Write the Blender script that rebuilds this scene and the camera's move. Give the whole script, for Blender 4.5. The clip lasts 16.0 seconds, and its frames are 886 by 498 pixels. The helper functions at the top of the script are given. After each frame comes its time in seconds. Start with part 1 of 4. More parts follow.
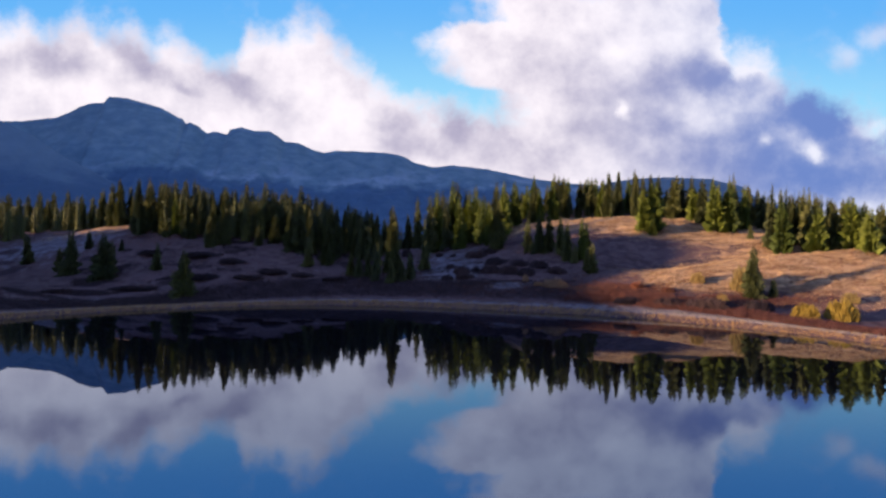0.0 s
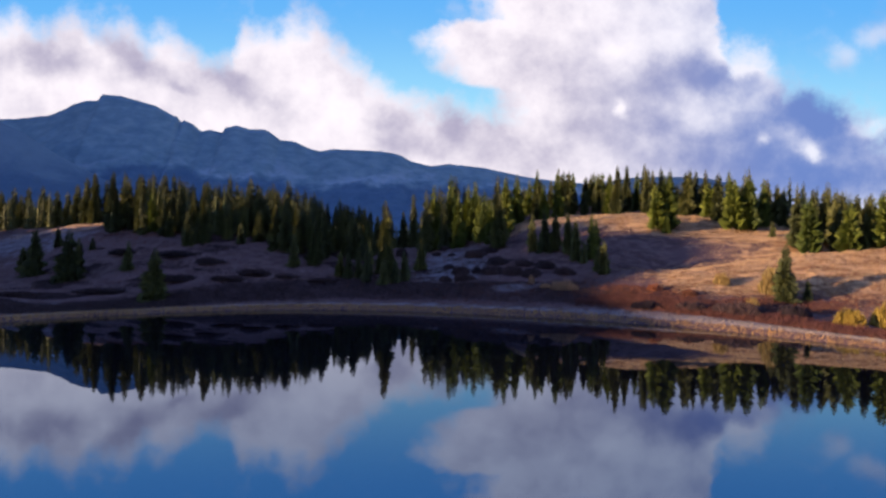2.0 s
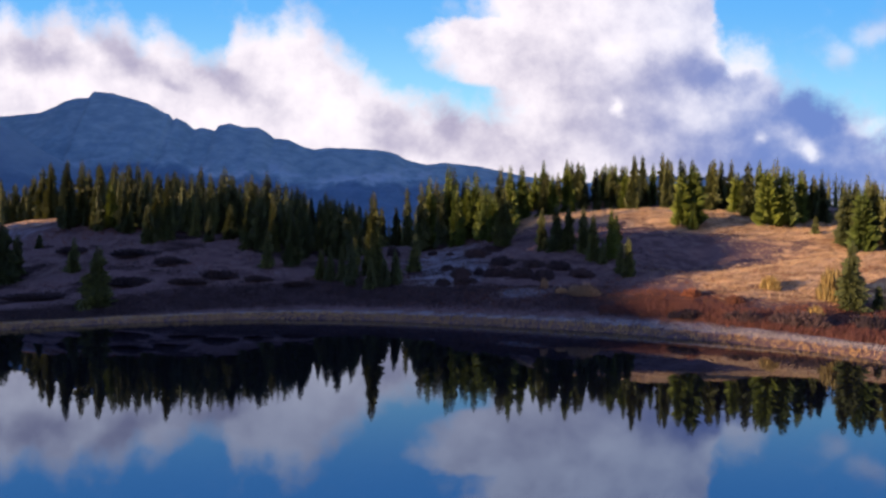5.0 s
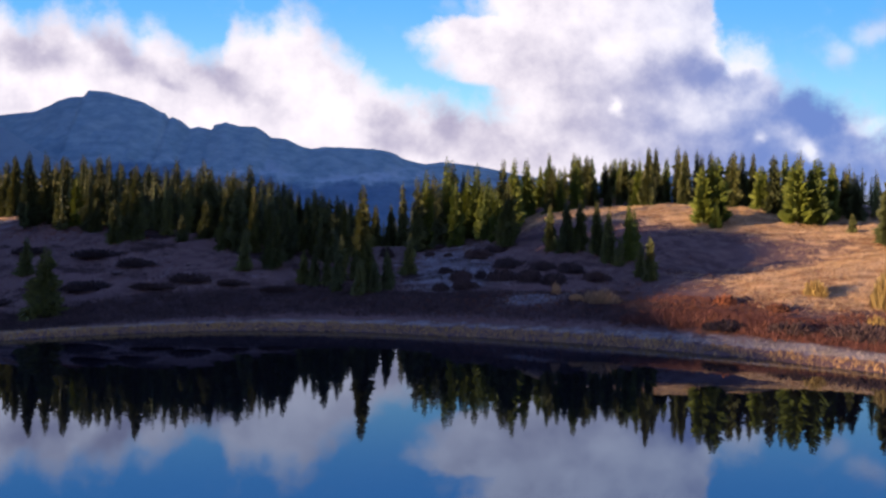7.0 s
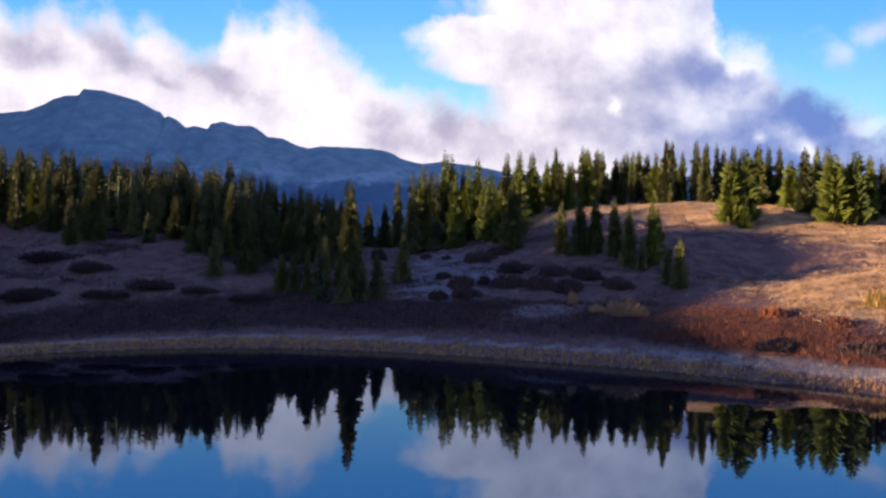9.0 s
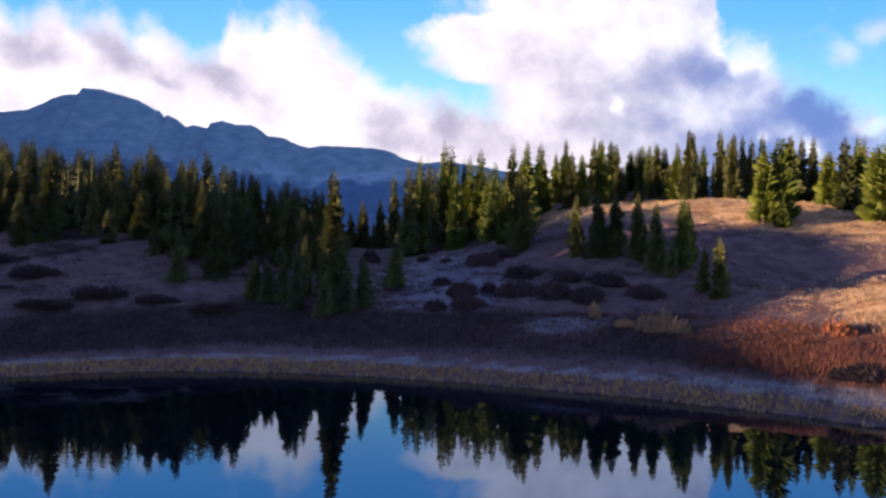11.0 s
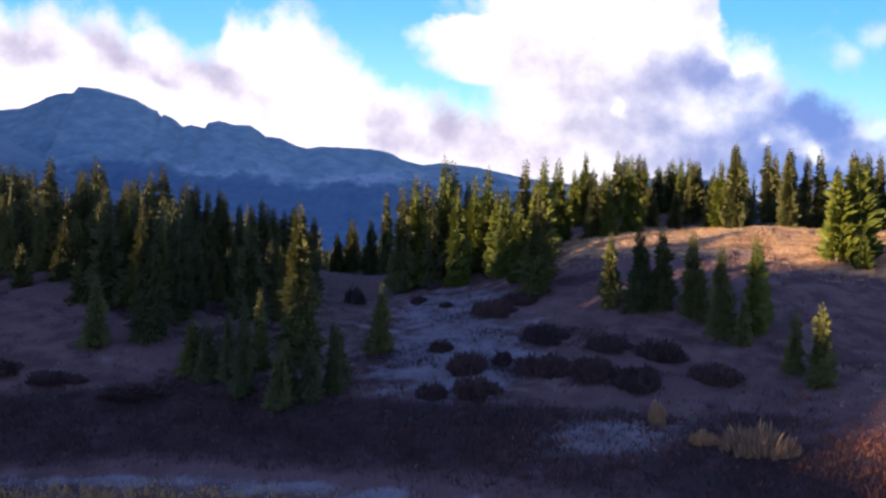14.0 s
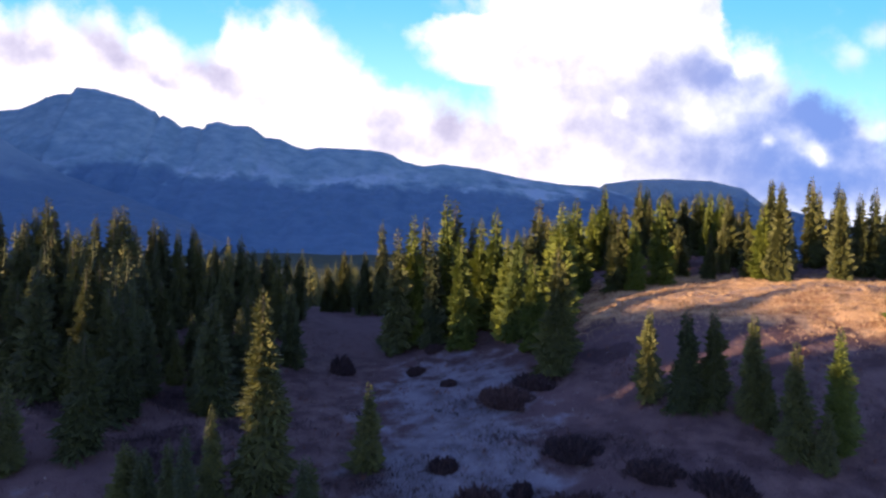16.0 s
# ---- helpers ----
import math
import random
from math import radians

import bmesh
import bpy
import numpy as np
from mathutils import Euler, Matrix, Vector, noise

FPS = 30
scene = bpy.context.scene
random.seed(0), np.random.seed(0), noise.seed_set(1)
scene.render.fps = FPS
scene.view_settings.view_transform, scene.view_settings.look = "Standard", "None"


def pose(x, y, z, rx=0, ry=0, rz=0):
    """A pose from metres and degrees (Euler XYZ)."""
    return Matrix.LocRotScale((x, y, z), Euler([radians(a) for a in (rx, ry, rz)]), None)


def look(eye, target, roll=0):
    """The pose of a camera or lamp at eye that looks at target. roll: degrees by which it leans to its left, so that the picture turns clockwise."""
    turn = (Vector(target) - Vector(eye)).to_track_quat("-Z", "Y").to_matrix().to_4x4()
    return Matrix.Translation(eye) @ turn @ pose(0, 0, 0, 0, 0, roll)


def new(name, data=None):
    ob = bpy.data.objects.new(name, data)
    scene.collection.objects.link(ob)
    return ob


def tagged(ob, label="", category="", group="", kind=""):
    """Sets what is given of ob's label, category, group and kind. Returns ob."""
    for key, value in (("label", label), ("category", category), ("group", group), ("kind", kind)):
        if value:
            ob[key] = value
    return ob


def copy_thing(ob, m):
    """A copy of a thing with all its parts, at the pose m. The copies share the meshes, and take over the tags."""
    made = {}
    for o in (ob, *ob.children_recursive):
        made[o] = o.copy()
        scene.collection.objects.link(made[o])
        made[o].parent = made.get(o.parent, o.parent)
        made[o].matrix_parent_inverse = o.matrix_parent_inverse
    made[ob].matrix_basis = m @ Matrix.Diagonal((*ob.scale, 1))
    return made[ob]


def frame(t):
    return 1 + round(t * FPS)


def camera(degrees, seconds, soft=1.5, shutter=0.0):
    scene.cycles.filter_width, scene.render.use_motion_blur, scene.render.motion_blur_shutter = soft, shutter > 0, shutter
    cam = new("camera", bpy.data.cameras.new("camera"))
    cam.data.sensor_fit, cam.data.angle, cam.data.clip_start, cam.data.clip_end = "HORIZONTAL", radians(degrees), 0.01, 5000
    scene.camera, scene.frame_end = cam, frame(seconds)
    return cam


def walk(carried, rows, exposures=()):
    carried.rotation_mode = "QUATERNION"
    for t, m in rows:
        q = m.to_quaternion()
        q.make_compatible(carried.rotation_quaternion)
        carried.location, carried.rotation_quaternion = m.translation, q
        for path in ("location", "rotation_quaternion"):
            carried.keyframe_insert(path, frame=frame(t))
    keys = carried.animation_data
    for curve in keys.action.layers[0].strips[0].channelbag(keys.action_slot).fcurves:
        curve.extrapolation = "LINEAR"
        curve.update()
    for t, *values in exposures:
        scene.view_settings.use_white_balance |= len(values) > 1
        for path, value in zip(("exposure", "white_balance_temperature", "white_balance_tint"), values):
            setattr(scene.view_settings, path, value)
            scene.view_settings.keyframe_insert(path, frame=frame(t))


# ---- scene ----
cam = camera(70.0, 16.0, 2.5)
METRES, STRETCH, EYE, TILT, LEAN, TURN = 66.1, 1.346, 10.5, -0.41, -0.55, 0.0
ROWS = [
    (0.0, 0.0, 0.0, 0.0, 0.0, 0.0, -0.0),
    (0.5, -0.0005, 0.0281, 0.0001, -0.1, -0.01, -0.0),
    (1.0, -0.0012, 0.0567, -0.0003, -0.2, -0.04, -0.01),
    (1.5, -0.0018, 0.0855, -0.001, -0.3, -0.06, -0.02),
    (2.0, -0.0021, 0.1144, -0.0019, -0.39, -0.08, -0.02),
    (2.5, -0.0029, 0.1432, -0.0018, -0.51, -0.11, 0.0),
    (3.0, -0.0031, 0.1719, -0.0028, -0.61, -0.11, -0.02),
    (3.5, -0.0045, 0.2008, -0.0031, -0.74, -0.12, -0.01),
    (4.0, -0.0047, 0.2298, -0.0041, -0.81, -0.13, -0.02),
    (6.5, -0.0021, 0.3759, -0.005, -1.08, -0.12, -0.04),
    (7.0, -0.0015, 0.4055, -0.0045, -1.14, -0.13, -0.04),
    (7.5, -0.0011, 0.4355, -0.0034, -1.22, -0.13, -0.06),
    (8.0, -0.0003, 0.4656, -0.0028, -1.28, -0.12, -0.08),
    (8.5, 0.0001, 0.4959, -0.0017, -1.35, -0.12, -0.09),
    (9.0, 0.0007, 0.5262, -0.0009, -1.41, -0.09, -0.1),
    (11.5, 0.0099, 0.6726, 0.0027, -1.22, -0.09, -0.13),
    (12.0, 0.0105, 0.7021, 0.0032, -1.26, -0.06, -0.17),
    (12.5, 0.0119, 0.7321, 0.0096, -1.26, 0.01, -0.22),
    (13.0, 0.0128, 0.7623, 0.024, -1.25, 0.14, -0.3),
    (13.5, 0.0125, 0.793, 0.0479, -1.3, -0.0, -0.42),
    (14.0, 0.0116, 0.8236, 0.0715, -1.35, -0.02, -0.44),
    (14.5, 0.0115, 0.8541, 0.0955, -1.36, -0.0, -0.46),
    (15.0, 0.0115, 0.8829, 0.1185, -1.34, -0.01, -0.47),
    (15.5, 0.0116, 0.9136, 0.1429, -1.32, -0.02, -0.44),
    (16.0, 0.0119, 0.9445, 0.1693, -1.29, -0.14, -0.45),
]
walk(cam, [(t, pose(0, 0, EYE, TILT, LEAN, TURN) @ pose(METRES * x, METRES * STRETCH * y, METRES * z, 90 + pitch / STRETCH, roll, yaw / STRETCH)) for t, x, y, z, yaw, pitch, roll in ROWS],
     [(0, 2.5), (4, 2.53), (9, 2.64), (12.5, 2.82), (14.5, 2.95), (16.0, 3.05)])

# ---- light ----
SUN_AZ, SUN_EL = 110.0, 5.8        # degrees to the left of straight ahead, and above the horizon
world = bpy.data.worlds.new("world")
scene.world = world
world.use_nodes = True
wt = world.node_tree
wt.nodes.clear()
sky = wt.nodes.new("ShaderNodeTexSky")
sky.sky_type, sky.sun_disc = "NISHITA", False
sky.sun_elevation, sky.sun_rotation = radians(SUN_EL), radians(-SUN_AZ)
sky.altitude, sky.dust_density, sky.ozone_density = 3300, 0.3, 2.5
bg = wt.nodes.new("ShaderNodeBackground")
hue = wt.nodes.new("ShaderNodeMix")
hue.data_type, hue.blend_type = "RGBA", "MULTIPLY"
hue.inputs[0].default_value = 1.0
hue.inputs[7].default_value = (1.4, 0.97, 1.14, 1)
bg.inputs["Strength"].default_value = 0.117
wout = wt.nodes.new("ShaderNodeOutputWorld")
wt.links.new(sky.outputs[0], hue.inputs[6])
wt.links.new(hue.outputs[2], bg.inputs[0])
wt.links.new(bg.outputs[0], wout.inputs[0])

sun_data = bpy.data.lights.new("sun", "SUN")
sun_data.energy, sun_data.angle, sun_data.color = 3.0, radians(0.6), (1.0, 0.69, 0.41)
sun = new("sun", sun_data)
sa, se = radians(SUN_AZ), radians(SUN_EL)
SUN_WAY = Vector((-math.sin(sa) * math.cos(se), math.cos(sa) * math.cos(se), math.sin(se)))
sun.matrix_world = look(Vector((-40, 100, 60)) + SUN_WAY * 100, (-40, 100, 60))


# ---- node helpers ----
def material(name):
    m = bpy.data.materials.new(name)
    m.use_nodes = True
    m.node_tree.nodes.clear()
    return m, m.node_tree


def node(tree, kind, **inputs):
    n = tree.nodes.new(kind)
    for key, value in inputs.items():
        put(tree, n, key.replace("_", " "), value)
    return n


def put(tree, n, key, value):
    socket = n.inputs[int(key)] if key.isdigit() else n.inputs[key]
    if isinstance(value, bpy.types.NodeSocket):
        tree.links.new(value, socket)
    else:
        socket.default_value = value


def calc(tree, op, a, b=0.0, c=0.0, clamp=False):
    n = tree.nodes.new("ShaderNodeMath")
    n.operation, n.use_clamp = op, clamp
    for k, v in enumerate((a, b, c)):
        put(tree, n, str(k), v)
    return n.outputs[0]


def vcalc(tree, op, a, b=(0, 0, 0)):
    n = tree.nodes.new("ShaderNodeVectorMath")
    n.operation = op
    put(tree, n, "0", a)
    put(tree, n, "1", b)
    return n.outputs[0]


def step(tree, value, low, high, out0=0.0, out1=1.0):
    n = tree.nodes.new("ShaderNodeMapRange")
    n.interpolation_type = "SMOOTHSTEP"
    for k, v in enumerate((value, low, high, out0, out1)):
        put(tree, n, str(k), v)
    return n.outputs[0]


def mix(tree, fac, a, b):
    n = tree.nodes.new("ShaderNodeMix")
    n.data_type = "RGBA"
    put(tree, n, "0", fac)
    for k, v in ((6, a), (7, b)):
        put(tree, n, str(k), v if isinstance(v, bpy.types.NodeSocket) else (*v, 1))
    return n.outputs[2]


def noise_of(tree, vector, scale, detail=4.0, rough=0.55, color=False):
    n = node(tree, "ShaderNodeTexNoise", Vector=vector, Scale=scale, Detail=detail, Roughness=rough)
    return n.outputs[1 if color else 0]


def surface(name, colour, rough=0.9, bump=None, strength=0.4, distance=0.05, translucent=0.0, specular=0.2):
    """A material from functions of (tree, place) for colour and relief."""
    m, tree = material(name)
    place = node(tree, "ShaderNodeNewGeometry").outputs["Position"]
    bsdf = tree.nodes.new("ShaderNodeBsdfPrincipled")
    put(tree, bsdf, "Base Color", colour(tree, place))
    put(tree, bsdf, "Roughness", rough)
    put(tree, bsdf, "Specular IOR Level", specular)
    if bump:
        b = node(tree, "ShaderNodeBump", Strength=strength, Distance=distance, Height=bump(tree, place))
        put(tree, bsdf, "Normal", b.outputs[0])
    shader = bsdf.outputs[0]
    if translucent:
        t = node(tree, "ShaderNodeBsdfTranslucent", Color=bsdf.inputs["Base Color"].links[0].from_socket)
        w = node(tree, "ShaderNodeMixShader", Fac=translucent)
        tree.links.new(shader, w.inputs[1])
        tree.links.new(t.outputs[0], w.inputs[2])
        shader = w.outputs[0]
    out = tree.nodes.new("ShaderNodeOutputMaterial")
    tree.links.new(shader, out.inputs[0])
    return m


# ---- materials ----
def zone_colour(tree, place):
    zone = node(tree, "ShaderNodeVertexColor")
    zone.layer_name = "zone"
    split = node(tree, "ShaderNodeSeparateColor", Color=zone.outputs[0])
    big, mid, fine = noise_of(tree, place, 0.06, 3), noise_of(tree, place, 0.5, 5), noise_of(tree, place, 5.0, 4, 0.7)
    col = mix(tree, step(tree, mid, 0.35, 0.65), (0.058, 0.034, 0.033), (0.115, 0.073, 0.067))
    col = mix(tree, step(tree, big, 0.4, 0.65), col, (0.098, 0.06, 0.058))
    streak = noise_of(tree, vcalc(tree, "MULTIPLY", place, (0.3, 1.0, 1.0)), 0.55, 5, 0.62)
    gold = mix(tree, step(tree, streak, 0.38, 0.62), (0.18, 0.092, 0.046), (0.46, 0.285, 0.145))
    red = mix(tree, step(tree, mid, 0.3, 0.7), (0.06, 0.025, 0.02), (0.11, 0.046, 0.03))
    pale = mix(tree, step(tree, mid, 0.3, 0.7), (0.09, 0.078, 0.085), (0.165, 0.147, 0.16))
    edge = calc(tree, "MULTIPLY", calc(tree, "SUBTRACT", mid, 0.5), 1.3)
    for k, c in ((0, red), (1, gold), (2, pale)):
        f = step(tree, calc(tree, "ADD", split.outputs[k], edge), 0.3, 0.7)
        col = mix(tree, f, col, c)
    thick = step(tree, calc(tree, "ADD", zone.outputs[1], edge), 0.3, 0.7)
    col = mix(tree, thick, col, mix(tree, step(tree, mid, 0.3, 0.7), (0.028, 0.017, 0.019), (0.055, 0.033, 0.034)))
    ahead = node(tree, "ShaderNodeSeparateXYZ", Vector=place).outputs[1]
    col = mix(tree, step(tree, ahead, 215.0, 260.0), col, mix(tree, step(tree, big, 0.4, 0.6), (0.018, 0.026, 0.018), (0.035, 0.045, 0.03)))
    return mix(tree, step(tree, fine, 0.35, 0.75, 0.0, 0.55), col, mix(tree, 0.5, col, (0.05, 0.035, 0.03)))


GROUND = surface("meadow", zone_colour, 0.95, lambda t, p: noise_of(t, p, 3.0, 6, 0.7), 1.0, 0.25, 0.0, 0.05)


def island_mix(*stops):
    """A colour that goes from tint to tint by piece, with a shift from thing to thing."""
    def colour(tree, place):
        isle = node(tree, "ShaderNodeNewGeometry").outputs["Random Per Island"]
        one = node(tree, "ShaderNodeObjectInfo").outputs["Random"]
        col = stops[0]
        for k, c in enumerate(stops[1:]):
            n = len(stops) - 1
            col = mix(tree, step(tree, isle, k / n, (k + 1) / n), col, c)
        dark = vcalc(tree, "MULTIPLY", col, (0.6, 0.62, 0.65))
        warm = vcalc(tree, "MULTIPLY", col, (1.25, 1.1, 0.9))
        return mix(tree, one, dark, warm)
    return colour


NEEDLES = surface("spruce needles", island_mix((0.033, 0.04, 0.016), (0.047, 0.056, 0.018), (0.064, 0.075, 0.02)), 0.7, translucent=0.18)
# for pines, and a brighter, yellower copy for spruces that stand in the sun
PINE_AND_SUNLIT = surface("pine and sunlit spruce needles", island_mix((0.043, 0.06, 0.011), (0.06, 0.083, 0.013), (0.082, 0.108, 0.016)), 0.7, translucent=0.2)
BARK = surface("bark", lambda t, p: mix(t, noise_of(t, p, 9.0), (0.05, 0.038, 0.03), (0.14, 0.11, 0.09)), 0.95,
               lambda t, p: noise_of(t, p, 14.0), 0.6, 0.03)
WILLOW = surface("bare willow twigs", island_mix((0.018, 0.012, 0.015), (0.031, 0.02, 0.024), (0.048, 0.032, 0.035)), 0.9)
RED_TWIGS = surface("red brush twigs", island_mix((0.06, 0.022, 0.016), (0.10, 0.036, 0.022), (0.165, 0.072, 0.042)), 0.9, translucent=0.15)
GOLD_TWIGS = surface("yellow willow leaves", island_mix((0.18, 0.115, 0.018), (0.26, 0.175, 0.028), (0.34, 0.24, 0.05)), 0.8, translucent=0.25)
FADED = surface("faded willow leaves", island_mix((0.13, 0.085, 0.03), (0.19, 0.135, 0.05), (0.24, 0.185, 0.075)), 0.85, translucent=0.2)
STRAW = surface("dry grass blades", island_mix((0.27, 0.165, 0.09), (0.38, 0.255, 0.15), (0.50, 0.37, 0.235)), 0.9, translucent=0.2)
TAN = surface("tan grass stems", island_mix((0.15, 0.088, 0.05), (0.21, 0.13, 0.075), (0.28, 0.185, 0.11)), 0.9, translucent=0.2)
SEDGE = surface("yellow green sedge", island_mix((0.17, 0.105, 0.048), (0.24, 0.155, 0.07), (0.33, 0.225, 0.11)), 0.9, translucent=0.2)
PALE = surface("frosted grass blades", island_mix((0.15, 0.1275, 0.12), (0.24, 0.21, 0.195), (0.345, 0.3075, 0.285)), 0.9, translucent=0.15)
FROST = surface("frosted bank grass", island_mix((0.23, 0.2, 0.185), (0.29, 0.255, 0.235), (0.35, 0.31, 0.285)), 0.9, translucent=0.15)
MAROON = surface("maroon brush twigs", island_mix((0.04, 0.016, 0.016), (0.07, 0.028, 0.025), (0.105, 0.05, 0.042)), 0.9, translucent=0.1)
BROWN = surface("brown dead herbs", island_mix((0.052, 0.0264, 0.0224), (0.096, 0.0536, 0.0448), (0.168, 0.112, 0.096)), 0.9, translucent=0.1)


# distance haze is painted into the colours: rock and forest both go blue
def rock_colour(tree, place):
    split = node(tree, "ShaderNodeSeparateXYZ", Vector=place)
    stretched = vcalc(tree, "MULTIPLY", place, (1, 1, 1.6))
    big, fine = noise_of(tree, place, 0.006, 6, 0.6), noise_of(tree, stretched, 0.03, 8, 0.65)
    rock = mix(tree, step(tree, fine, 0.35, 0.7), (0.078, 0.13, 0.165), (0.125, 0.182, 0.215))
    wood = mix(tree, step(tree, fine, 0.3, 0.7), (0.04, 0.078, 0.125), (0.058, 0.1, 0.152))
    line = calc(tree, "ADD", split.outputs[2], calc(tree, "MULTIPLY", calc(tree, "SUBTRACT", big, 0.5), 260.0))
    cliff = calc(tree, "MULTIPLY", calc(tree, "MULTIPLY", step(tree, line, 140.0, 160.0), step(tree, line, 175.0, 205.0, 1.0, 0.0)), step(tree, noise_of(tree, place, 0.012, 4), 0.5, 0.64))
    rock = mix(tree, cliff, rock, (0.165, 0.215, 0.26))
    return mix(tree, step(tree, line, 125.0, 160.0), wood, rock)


HAZY_ROCK = surface("hazy mountain rock", rock_colour, 0.95, lambda t, p: noise_of(t, p, 0.02, 8, 0.55), 0.35, 6.0, 0.0, 0.05)



# these slopes carry the blue of distance haze in their base colour
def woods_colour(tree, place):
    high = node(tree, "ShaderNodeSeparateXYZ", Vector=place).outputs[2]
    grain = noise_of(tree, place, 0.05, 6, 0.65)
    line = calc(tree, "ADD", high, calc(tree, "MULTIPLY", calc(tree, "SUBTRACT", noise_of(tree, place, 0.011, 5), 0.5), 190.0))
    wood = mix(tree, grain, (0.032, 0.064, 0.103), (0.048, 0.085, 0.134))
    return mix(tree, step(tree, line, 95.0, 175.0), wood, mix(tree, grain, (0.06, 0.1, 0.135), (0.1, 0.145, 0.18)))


HAZY_WOODS = surface("hazy far forest slope", woods_colour, 0.95)

WATER, wtree = material("lake water")
wb = node(wtree, "ShaderNodeBsdfPrincipled", Base_Color=(0.003, 0.003, 0.005, 1), Roughness=0.012, IOR=3.3)
put(wtree, wb, "Specular Tint", (0.47, 0.66, 1.0, 1))
wplace = node(wtree, "ShaderNodeNewGeometry").outputs["Position"]
ripple = noise_of(wtree, vcalc(wtree, "MULTIPLY", wplace, (0.5, 0.18, 1.0)), 1.0, 3)
wbump = node(wtree, "ShaderNodeBump", Strength=0.02, Distance=0.05, Height=ripple)
wtree.links.new(wbump.outputs[0], wb.inputs["Normal"])
wtree.links.new(wb.outputs[0], wtree.nodes.new("ShaderNodeOutputMaterial").inputs[0])


# ---- mesh helpers ----
def mesh_object(name, verts, faces, mat, parent=None, smooth=False):
    me = bpy.data.meshes.new(name)
    me.from_pydata([tuple(v) for v in verts], [], [tuple(f) for f in faces])
    me.materials.append(mat)
    if smooth:
        me.polygons.foreach_set("use_smooth", [True] * len(me.polygons))
    ob = new(name, me)
    ob.parent = parent
    return ob


def smooth_step(a, b, v):
    t = np.clip((v - a) / (b - a), 0, 1)
    return t * t * (3 - 2 * t)


def waves(x, y, size, seed=0.0, octaves=4):
    """Rolling value noise on arrays, about -1 to 1."""
    total, amp = np.zeros_like(x, dtype=float), 1.0
    for k in range(octaves):
        f = (2.03 ** k) / size
        a, b = 1.3 * k + seed, 2.1 * k + 1.7 * seed
        total += amp * (np.sin(x * f * 6.28 + 1.7 * np.sin(y * f * 4.1 + a) + b) * np.cos(y * f * 5.3 + 1.3 * np.sin(x * f * 3.7 + b) + a))
        amp *= 0.5
    return total / 1.9


# ---- the land ----
HILLS = [
    [0.6, 2.0, 2.4, 0.5, -2.3, -2.0, -0.8, 1.6, -1.5, -2.6, 0.5],
    [0.5, -1.4, -3.5, -1.5, 2.0, 1.8, 2.8, -1.6, 3.4, 5.8, 2.6],
    [0.5, -1.2, 3.3, 3.5, 3.8, -0.7, -1.7, 5.6, -1.1, 0.6, 1.0],
    [2.2, 2.0, 6.2, 1.4, 2.5, 2.9, -0.0, 10.1, 4.3, 6.4, 6.4],
    [5.4, 1.8, 1.1, 2.5, 2.8, 0.5, -0.6, 2.9, 0.7, 3.8, 6.2],
    [3.4, 1.7, 1.9, 4.2, 2.2, 0.5, 4.5, 6.2, 1.3, 0.5, 1.6],
]
HILL_X, HILL_Y, HILL_STEP, HILL_WIDTH = -126.0, 100.0, 22.0, 19.0


def shore_distance(x, y):
    """Metres outwards from the lake's edge (minus: over the water)."""
    x, y = np.asarray(x, float), np.asarray(y, float)
    bent = y + 3.0 * np.tanh((x + 8) / 18)
    rho = np.sqrt(((x + 8) / 64) ** 2 + ((bent - 40) / 66.5) ** 2)
    return (rho - 1) * 65 + 0.35 * waves(x, y, 9.0, 2.0, 3)


# crest of an unseen ridge; its heights and notches set where the shade ends
SHADE_RIDGE_Y = [14, 20, 24, 47, 50, 53.5, 54.8, 55.8, 58.6, 60.7, 62.5, 66.7, 69, 71, 74.5, 76.8, 78.8, 79.5, 84.0, 84.8, 88, 91, 94, 101.5, 103, 107.5, 109, 113, 116.5, 120, 123, 127, 131, 135, 139, 142, 158, 176, 190]
SHADE_RIDGE = [6, 13.0, 17.0, 18.7, 19.2, 20.2, 20.0, 23.4, 25.6, 26.6, 28.0, 30.2, 30.4, 31.2, 32.0, 32.8, 32.8, 21.8, 21.8, 32.4, 32.7, 32.4, 31.2, 29.6, 21.3, 21.3, 27.5, 27.0, 23.0, 20.0, 19.5, 22.0, 23.0, 22.5, 19.0, 16.5, 15.5, 9, 4]


